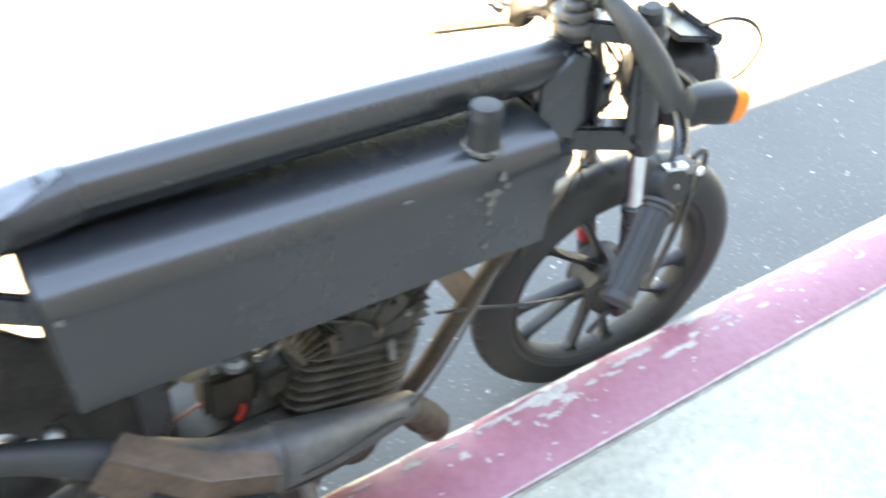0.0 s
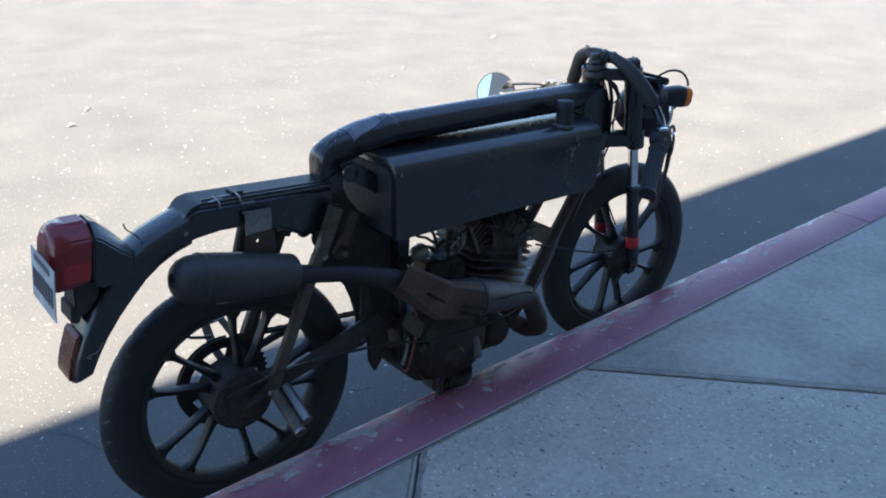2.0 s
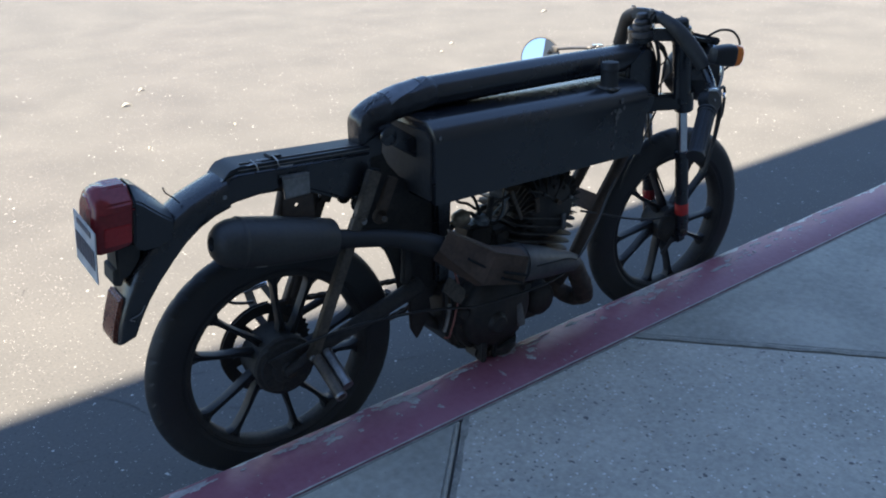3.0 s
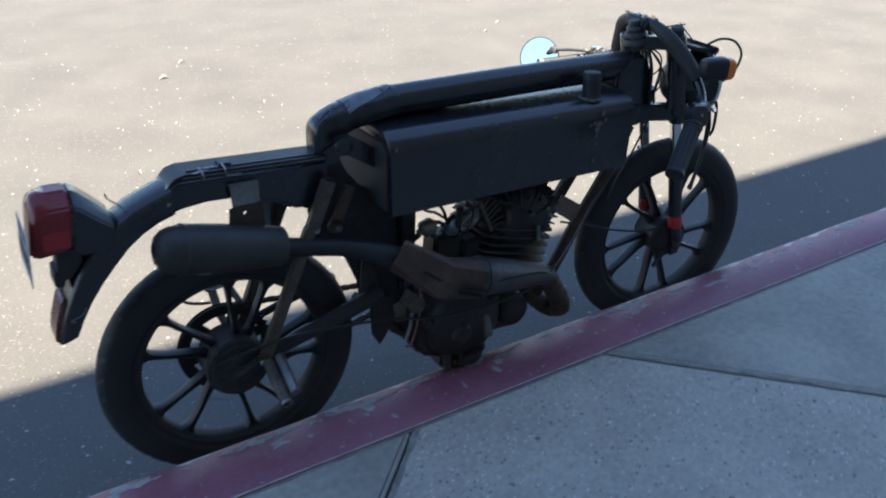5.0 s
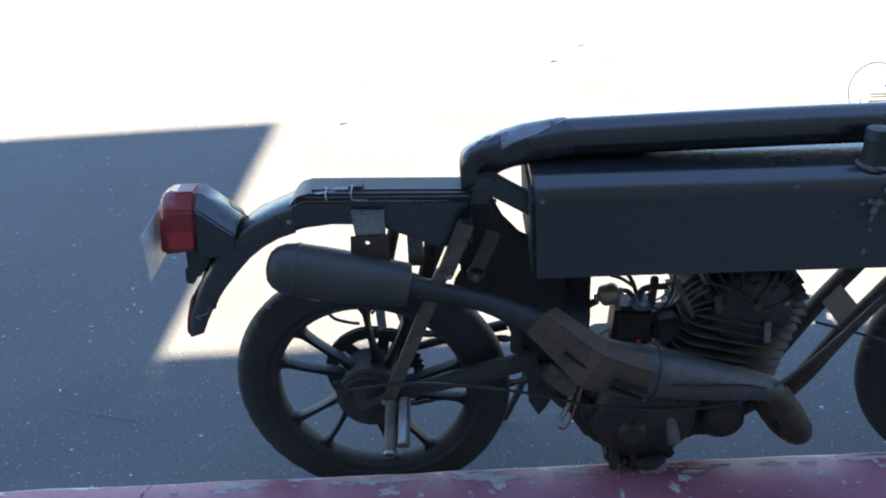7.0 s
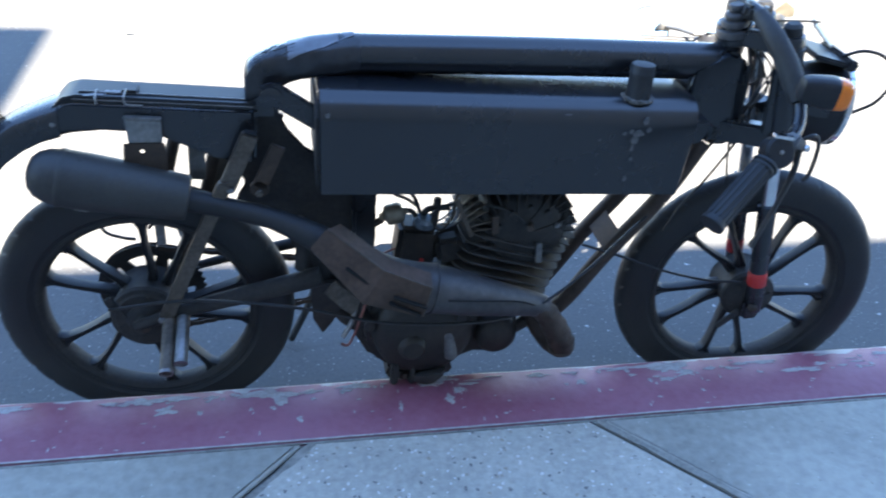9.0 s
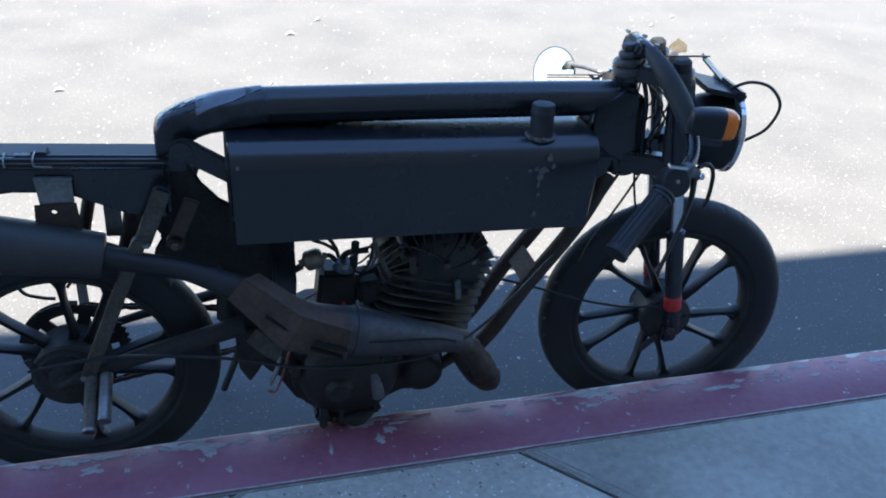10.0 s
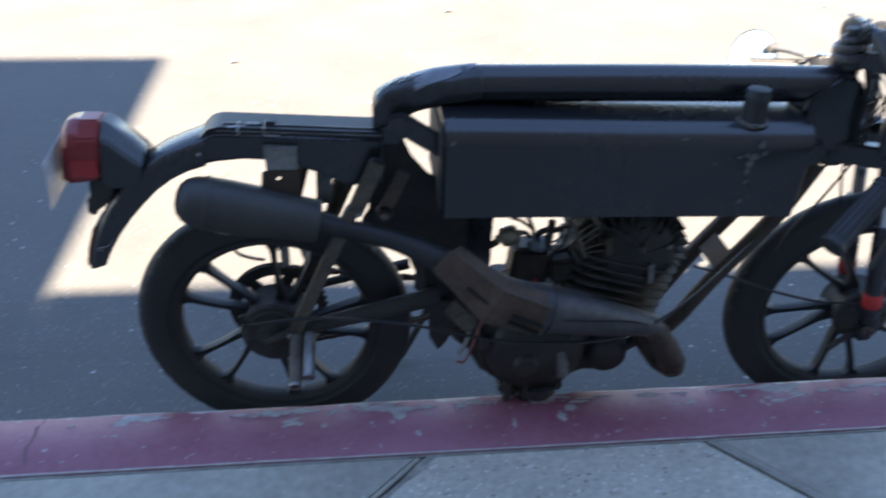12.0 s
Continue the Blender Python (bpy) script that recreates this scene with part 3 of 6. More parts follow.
def spoke_bar(pts, axle, width, deep):
    """A cast spoke with a shallow groove down each face, widening to a fillet at its foot."""
    path = smooth_path(pts, 5)
    bm = bmesh.new()
    rings = []
    for i, p in enumerate(path):
        d = (path[min(i + 1, len(path) - 1)] - path[max(i - 1, 0)]).normalized()
        side = d.cross(axle).normalized()
        u = i / (len(path) - 1) * (len(width) - 1)
        k = min(int(u), len(width) - 2)
        h = width[k] + (width[k + 1] - width[k]) * (u - k) ** 1.5
        sec = [(1.0, -0.55), (0.8, -1.0), (0.4, -1.0), (0.2, -0.72), (-0.2, -0.72), (-0.4, -1.0), (-0.8, -1.0), (-1.0, -0.55), (-1.0, 0.55), (-0.8, 1.0), (0.8, 1.0), (1.0, 0.55)]
        rings.append([bm.verts.new(p + side * (a * h) + axle * (b * deep)) for a, b in sec])
    for p, q in zip(rings, rings[1:]):
        for k in range(12):
            bm.faces.new((p[k], p[(k + 1) % 12], q[(k + 1) % 12], q[k]))
    bm.faces.new(rings[0])
    bm.faces.new(rings[-1][::-1])
    return bm


def wheel(c, axle, ahead, first, label, sprocket, R=0.285):
    """A cast wheel with its tyre at c; axle points to the bike's left."""
    c, axle, ahead = Vector(c), Vector(axle).normalized(), Vector(ahead).normalized()
    up = ahead.cross(axle)
    up = up if up.z > 0 else -up

    def at(r, deg, h=0.0):
        a = radians(deg)
        return c + ahead * (r * math.cos(a)) + up * (r * math.sin(a)) + axle * h

    # tyre, with notched shoulders
    bm = bmesh.new()
    half = [(0.207, 0.021), (0.2095, 0.0250), (0.2130, 0.0235), (0.220, 0.0270), (0.2215, 0.0285), (0.240, 0.0305), (0.256, 0.0300), (0.2685, 0.0270), (R - 0.0095, 0.0220), (R - 0.0040, 0.0140), (R - 0.0010, 0.0065)]
    prof = [(r, -h) for r, h in half] + [(R, 0.0)] + half[::-1]
    n = 288
    rings = []
    for i in range(n):
        a = 360.0 * i / n
        row = []
        for j, (r, h) in enumerate(prof):
            cut = 0.0
            if (j in (8, 9) and i % 8 == 0) or (j in (13, 14) and i % 8 == 4):
                cut = 0.0030
            if j in (10, 12) and i % 8 == (1 if j == 10 else 5):
                cut = 0.0022
            row.append(bm.verts.new(at(r - cut, a + (1.2 if j == 9 else -1.2 if j == 13 else 0.0), h)))
        rings.append(row)
    for i in range(n):
        a, b = rings[i], rings[(i + 1) % n]
        for j in range(len(prof) - 1):
            bm.faces.new((a[j], a[j + 1], b[j + 1], b[j]))
    # rim
    rim = bmesh.new()
    rp = [(0.211, -0.0235), (0.211, 0.0235), (0.205, 0.0235), (0.199, 0.018), (0.1955, 0.012), (0.1955, -0.012), (0.199, -0.018), (0.205, -0.0235), (0.211, -0.0235)]
    rr = [[rim.verts.new(at(r, 5.0 * i, h)) for r, h in rp[:-1]] for i in range(72)]
    for i in range(72):
        a, b = rr[i], rr[(i + 1) % 72]
        for j in range(8):
            k = (j + 1) % 8
            rim.faces.new((a[j], a[k], b[k], b[j]))
    w = part("wheel", rim, SOOT, bike, label)
    part("tyre", bm, RUBBER, w, "black rubber street tyre", smooth=30)
    # hub with its drum
    br = 0.070 if sprocket else 0.060
    part("hub", turned([(0, -0.050), (br - 0.012, -0.050), (br - 0.003, -0.046), (br, -0.038), (br - 0.004, -0.030), (br - 0.004, 0.030), (br, 0.036), (br - 0.006, 0.042), (0.03, 0.045), (0.022, 0.06), (0, 0.06)],
                       c, axle, 44), SOOT, w, "greasy black drum hub")
    part("drum_cover", turned([(0, -0.066), (0.014, -0.066), (0.017, -0.060), (0.032, -0.058), (0.036, -0.054), (br - 0.014, -0.053), (br - 0.010, -0.049), (br - 0.012, -0.045), (0, -0.045)], c, axle, 40), SOOT, w)
    for k in range(6):
        part("hub_rib", strap(at(0.034, 60 * k + 20, -0.053), at(br - 0.015, 60 * k + 20, -0.053), 0.006, 0.006, flat=tuple(axle), bevel=0.001), SOOT, w)
    # spokes in five forked pairs
    for k in range(5):
        mid = first + 72 * k
        for s in (-1, 1):
            lean = (3, 6.5, 10.5, 12.6, 13.3, 13.4, 13.4) if s > 0 else (-20, -17.5, -15, -13.6, -13, -13, -13)
            pts = [at(r, mid + d) for r, d in zip((0.052, 0.085, 0.115, 0.145, 0.176, 0.190, 0.201), lean)]
            part("spoke", spoke_bar(pts, axle, [0.0110, 0.0074, 0.0056, 0.0052, 0.0070, 0.0140, 0.0310], 0.0120), WHEEL, w, smooth=25)
    # valve
    part("valve", rod(at(0.200, first - 66), at(0.175, first - 62, 0.004), 0.0032, 8), RUBBER, w)
    if sprocket:
        bm = bmesh.new()
        teeth = 44
        h = 0.052
        outer = [(0.106 if i % 2 else 0.099) for i in range(teeth * 2)]
        o0 = [bm.verts.new(at(r, 360 * i / len(outer), h)) for i, r in enumerate(outer)]
        o1 = [bm.verts.new(at(r, 360 * i / len(outer), h + 0.005)) for i, r in enumerate(outer)]
        i0 = [bm.verts.new(at(0.081, 360 * i / len(outer), h)) for i in range(len(outer))]
        i1 = [bm.verts.new(at(0.081, 360 * i / len(outer), h + 0.005)) for i in range(len(outer))]
        m = len(outer)
        for i in range(m):
            k = (i + 1) % m
            bm.faces.new((o0[i], o0[k], o1[k], o1[i]))
            bm.faces.new((i0[i], i1[i], i1[k], i0[k]))
            bm.faces.new((o0[i], i0[i], i0[k], o0[k]))
            bm.faces.new((o1[i], o1[k], i1[k], i1[i]))
        for k in range(6):
            a0, a1 = at(0.05, 60 * k + 12, h + 0.0025), at(0.086, 60 * k + 12, h + 0.0025)
            merge(bm, strap(a0, a1, 0.024, 0.005, flat=tuple(axle), bevel=0))
        part("sprocket", bm, SOOT, w)
        # chain wrapped round the sprocket
        wrap = bmesh.new()
        for i in range(31):
            a0, a1 = 82 + 6.6 * i, 82 + 6.6 * (i + 1)
            for y in (-0.005, 0.005):
                merge(wrap, strap(at(0.1030, a0, h + 0.0025 + y), at(0.1030, a1, h + 0.0025 + y), 0.0105, 0.0016, flat=tuple(axle), bevel=0, over=0.003 if i % 2 else 0.0))
        part("wrapped_chain", wrap, GREASE, w)
    return w


rear_c = (-0.286, CY + 0.017, 0.285)
front_c = S(0.190, 0.0, 0.287)
wheel(rear_c, (0.05, 1, 0), (1, -0.05, 0), 146.5, "rear wheel with black cast five-spoke rim and chain sprocket", True)
wheel(front_c, SD(0, 1, 0), SD(1, 0, 0), 54.0, "front wheel with black cast five-spoke rim, turned slightly to the kerb", False, 0.287)


def frame_and_tank():
    # fat top tube
    part("top_tube", sweep([(0.085, CY, 0.8130), (0.45, CY, 0.8095), (0.80, CY, 0.8020)], 0.0345, 40, 4), BLACK, bike, "fat satin black top tube")
    # its cut end, wrapped in tape to a blunt wedge
    nose = bmesh.new()
    rows = []
    for x, top, bot, hw, e in ((0.122, 0.8469, 0.7795, 0.0347, 2.0), (0.112, 0.8481, 0.7782, 0.0364, 2.1), (0.09, 0.8461, 0.7764, 0.0365, 2.3), (0.06, 0.8418, 0.7753, 0.0365, 2.6), (0.04, 0.8383, 0.7736, 0.0360, 2.9), (0.02, 0.8338, 0.7708, 0.0355, 3.0),
                               (0, 0.8293, 0.7641, 0.0350, 3.2), (-0.02, 0.8233, 0.7534, 0.0344, 3.4), (-0.038, 0.8165, 0.7420, 0.0337, 3.4), (-0.052, 0.8100, 0.7330, 0.0327, 3.4), (-0.064, 0.8030, 0.7250, 0.0310, 3.2), (-0.071, 0.7945, 0.7200, 0.0280, 3.0), (-0.0745, 0.7840, 0.7180, 0.0220, 2.6)):
        row = []
        for k in range(32):
            a = 2 * math.pi * k / 32
            c, s = math.cos(a), math.sin(a)
            row.append(nose.verts.new((x, CY + hw * math.copysign(abs(c) ** (2 / e), c), (top + bot) / 2 + (top - bot) / 2 * math.copysign(abs(s) ** (2 / e), s))))
        rows.append(row)
    for p, q in zip(rows, rows[1:]):
        for k in range(32):
            nose.faces.new((p[k], p[(k + 1) % 32], q[(k + 1) % 32], q[k]))
    nose.faces.new(rows[-1])
    nose.faces.new(rows[0][::-1])
    bmesh.ops.recalc_face_normals(nose, faces=nose.faces[:])
    for v in nose.verts:
        if v.co.x < 0.12:
            flat = 0.8485 - 0.175 * (0.112 - v.co.x) - (0.20 * (-0.02 - v.co.x) if v.co.x < -0.02 else 0.0)
            v.co.z = min(v.co.z, flat + 0.42 * (v.co.y - CY) + 0.004)
            v.co.z += 0.0016 * noise.noise(v.co * 42) + 0.0010 * noise.noise(v.co * 95)
            v.co.y += 0.0012 * noise.noise(v.co * 45 + Vector((7, 0, 0)))
    # a strip of grey tape laid over its upper side, cut off slantwise
    strip = bmesh.new()
    grown = []
    for p in rows[1:7]:
        low = 104 + (0.112 - p[0].co.x) * 520
        band = []
        for k in range(13):
            a = (62 + (low - 62) * k / 12) / 360 * 32
            q, f = int(a), a - int(a)
            v = p[q].co.lerp(p[q + 1].co, f)
            out = Vector((0, v.y - CY, v.z - 0.808)).normalized()
            band.append(strip.verts.new(v + out * (0.0013 + 0.0007 * noise.noise(v * 90))))
        grown.append(band)
    for p, q in zip(grown, grown[1:]):
        for k in range(12):
            strip.faces.new((p[k], p[k + 1], q[k + 1], q[k]))
    bmesh.ops.recalc_face_normals(strip, faces=strip.faces[:])
    bmesh.ops.solidify(strip, geom=strip.faces[:], thickness=0.0007)
    tape = part("taped_tube_end", nose, TAPE, bike, "tube end wrapped in wrinkled shiny black tape", smooth=28)
    part("tape_strip", strip, DUCT, tape, "grey tape strip over the black wrapping", smooth=50)
    rnd = random.Random(5)
    for k in range(16):
        x = rnd.uniform(-0.058, 0.000)
        y = CY + rnd.uniform(-0.031, -0.012)
        ln = rnd.uniform(0.008, 0.034)
        line = []
        for q in range(4):
            xx = x + ln * q / 3
            yy = y + 0.0012 * rnd.uniform(-1, 1) + 0.006 * q / 3
            zz = 0.8485 - 0.175 * (0.112 - xx) - (0.20 * (-0.02 - xx) if xx < -0.02 else 0.0) + 0.42 * (yy - CY) + 0.0042
            line.append((xx, yy, zz))
        # every second wrinkle is pale grey: its glint put into the colour
        part("tape_wrinkle", sweep(line, 0.0005 + 0.0006 * rnd.random(), 6, 3), DUCT if k % 2 == 0 else TAPE, tape)
    part("seat_post", slab([(-0.074, 0.700), (-0.0745, 0.770), (-0.060, 0.790), (-0.010, 0.775), (-0.020, 0.700)], CY - 0.028, CY + 0.028, 0.008, 3), BLACK, bike)
    part("wire_end", sweep([(-0.047, CY - 0.01, 0.786), (-0.058, CY - 0.012, 0.789), (-0.066, CY - 0.016, 0.796)], 0.0013, 6), CABLE, tape)
    # pressed box below it
    prof = [(-0.006, 0.0), (-0.0062, 0.08), (-0.006, 0.144)]
    prof += [(-0.006 + 0.043 * (1 - math.cos(radians(a))), 0.144 + 0.045 * math.sin(radians(a))) for a in (8, 16, 24, 32, 40, 48, 56, 64, 72, 80)]
    prof += [(0.036, 0.1890), (0.075, 0.1900), (CY, 0.1900), (0.150, 0.1890), (0.200, 0.1830), (2 * CY + 0.000, 0.165), (2 * CY + 0.006, 0.140), (2 * CY + 0.006, 0.0)]
    bm = bmesh.new()
    rows = []
    stations = [(0.046, 0.602, 0.0), (0.049, 0.602, 1.0), (0.10, 0.6005, 1.0), (0.25, 0.5975, 1.0), (0.40, 0.593, 1.0), (0.55, 0.5885, 1.0), (0.66, 0.5855, 1.0), (0.695, 0.5845, 1.0), (0.7125, 0.584, 1.0), (0.717, 0.584, 0.0)]
    for x, zb, full in stations:
        row = []
        for y, h in prof:
            inset = 0.0 if full else 0.006
            yy = y + (inset if y < CY else -inset if y > CY else 0)
            slope = (0.738 - 0.030 * x - zb) / 0.144
            hh = h * slope if h <= 0.144 else h + 0.144 * (slope - 1)
            lean = 0.012 * (hh / 0.17) if x > 0.68 else 0.0
            bulge = 0.0015 * noise.noise((x * 6, y * 8, h * 9))
            row.append(bm.verts.new((x + lean, yy + bulge, zb + hh + (inset if h == 0 else -inset * 0.5))))
        rows.append(row)
    for a, b in zip(rows, rows[1:]):
        for j in range(len(prof) - 1):
            bm.faces.new((a[j], a[j + 1], b[j + 1], b[j]))
        bm.faces.new((a[0], b[0], b[-1], a[-1]))
    bm.faces.new(rows[0])
    bm.faces.new(rows[-1][::-1])
    tank = part("side_box", bm, BLACK, bike, "long satin black sheet-metal tank box", smooth=40)
    # matt plate added over the box's rear face to take off its sheen
    cover = bmesh.new()
    ring = [(0.004, 0.612), (0.002, 0.742), (0.02, 0.760), (2 * CY - 0.02, 0.760), (2 * CY - 0.002, 0.742), (2 * CY - 0.004, 0.612)]
    face = [cover.verts.new((0.041, y, z)) for y, z in ring]
    back = [cover.verts.new((0.0458, y, z)) for y, z in ring]
    cover.faces.new(face)
    cover.faces.new(back[::-1])
    for k in range(6):
        cover.faces.new((face[k], back[k], back[(k + 1) % 6], face[(k + 1) % 6]))
    bmesh.ops.recalc_face_normals(cover, faces=cover.faces[:])
    part("matt_rear_face", cover, SOOT, tank)
    part("front_flange", slab([(0.700, 0.684), (0.714, 0.683), (0.740, 0.689), (0.752, 0.717), (0.749, 0.732), (0.736, 0.733), (0.700, 0.735)], -0.0035, 2 * CY + 0.0035, 0.004), BLACK, tank)
    for k, q in enumerate([(0.622, 0.736, 0.006, 0.007), (0.611, 0.712, 0.010, 0.007), (0.606, 0.700, 0.006, 0.009), (0.597, 0.716, 0.004, 0.004), (0.630, 0.718, 0.004, 0.005), (0.604, 0.685, 0.003, 0.008), (0.585, 0.712, 0.004, 0.003),
                           (0.606, 0.662, 0.004, 0.003), (0.602, 0.622, 0.004, 0.005), (0.475, 0.749, 0.006, 0.0016), (0.061, 0.750, 0.0035, 0.005), (0.54, 0.70, 0.002, 0.002)]):
        part("scuff", paint_scuff([q], k), ALU, tank, "bare metal where paint has flaked" if k < 3 else "")
    # filler neck
    foot, lean = Vector((0.614, 0.034, 0.762)), Vector((0.02, 0.05, 1))
    neck = part("filler_neck", turned([(0.024, 0.0), (0.0225, 0.004), (0.0218, 0.010), (0.0215, 0.046), (0, 0.046)], foot, lean, 28), RUBBER, bike, "black filler neck")
    part("cap", turned([(0.0205, 0.043), (0.0228, 0.044), (0.0232, 0.048), (0.0222, 0.050), (0.0222, 0.058), (0.0205, 0.063), (0.012, 0.065), (0, 0.065)], foot, lean, 28), RUBBER, neck, "dusty black screw cap")
    bead = []
    for k in range(25):
        a = 2 * math.pi * k / 24
        q = 0.0255 + 0.0040 * noise.noise((math.cos(a) * 2, math.sin(a) * 2, 3.0))
        bead.append((foot.x + q * math.cos(a), foot.y + q * 0.9 * math.sin(a), 0.7635 + 0.03 * q * math.sin(a) - 0.030 * q * math.cos(a)))
    ring = sweep(bead, [0.0036 + 0.0034 * abs(noise.noise((k * 0.9, 5.0, 1.0))) for k in range(25)], 10, 4)
    for v in ring.verts:
        v.co += Vector((noise.noise(v.co * 170), noise.noise(v.co * 170 + Vector((5, 0, 0))), noise.noise(v.co * 170 + Vector((0, 5, 0))))) * 0.0026
    part("weld_bead", ring, WELD, neck, "ragged dusty weld bead")
    # struts behind the box
    part("rear_strut", slab([(-0.05, 0.775), (-0.02, 0.782), (0.05, 0.735), (0.05, 0.690), (-0.02, 0.735)], 0.052, 0.066, 0.003), BLACK, bike)
    part("pivot_bolt", turned([(0, 0), (0.019, 0), (0.019, 0.005), (0.010, 0.008), (0, 0.008)], (-0.030, 0.052, 0.757), (0, -1, 0), 20), BLACK, bike)
    part("frame_plate", slab([(-0.072, 0.745), (-0.024, 0.745), (-0.020, 0.715), (-0.004, 0.680), (0.025, 0.645), (0.06, 0.622), (0.155, 0.610), (0.158, 0.45), (0.150, 0.33), (0.060, 0.305), (0.016, 0.350), (0.008, 0.411),
                              (-0.003, 0.440), (-0.018, 0.476), (-0.046, 0.507), (-0.101, 0.522), (-0.100, 0.546), (-0.082, 0.575), (-0.100, 0.606), (-0.086, 0.66)], 0.092, 0.104, 0.004), SOOT, bike, "black frame side plate")
    part("frame_post", slab([(0.11, 0.62), (0.158, 0.62), (0.150, 0.36), (0.112, 0.36)], 0.074, 2 * CY - 0.074, 0.006), BLACK, bike)
    part("frame_post", sweep([(0.02, CY, 0.50), (0.045, CY, 0.40), (0.07, CY, 0.33)], 0.026, 14), DUSTY, bike)
    # down tubes
    for y, d in ((0.072, 0.012), (2 * CY - 0.06, 0.0)):
        part("down_tube", sweep([(0.775 + d, y, 0.655), (0.715 + d, y, 0.535), (0.62 + d, y, 0.40), (0.555 + d, y, 0.295), (0.50 + d, y, 0.235)], 0.0170, 14, 5), DARKRUST, bike, "rusty brown down tube")
    part("gusset", block((0.050, 0.10, 0.004), pose(0.640, CY + 0.004, 0.437, 0, -54, 0), 0.001), RUST, bike, "rusty steel gusset between the down tubes")
    part("cradle", sweep([(0.50, 0.085, 0.235), (0.42, 0.09, 0.185), (0.30, 0.09, 0.165), (0.12, 0.09, 0.24), (0.05, 0.09, 0.34)], 0.014, 12, 5), GREASE, bike)
    # steering head
    part("steering_head", sweep([S(0.040, 0, 0.640), S(0.012, 0, 0.862)], 0.026, 24), BLACK, bike)
    part("head_gusset", slab([(0.735, 0.80), (0.80, 0.835), (0.838, 0.822), (0.858, 0.785), (0.864, 0.72), (0.876, 0.69), (0.876, 0.636), (0.845, 0.645), (0.837, 0.662), (0.812, 0.672), (0.771, 0.695), (0.735, 0.70)], CY - 0.036, CY + 0.036, 0.010, 3), BLACK, bike, "black welded steering head gusset")


def paint_scuff(spots_at, seed=0):
    bm = bmesh.new()
    for i, (x, z, rx, rz) in enumerate(spots_at, seed):
        ring = []
        for j in range(14):
            a = 2 * math.pi * j / 14
            s = 1 + 0.5 * noise.noise((math.cos(a) * 1.7 + i * 5, math.sin(a) * 1.7, i * 3.1))
            ring.append((x + math.cos(a) * rx * s, z + math.sin(a) * rz * s))
        slab(ring, -0.0082, -0.0066, 0, bm=bm)
    return bm


frame_and_tank()


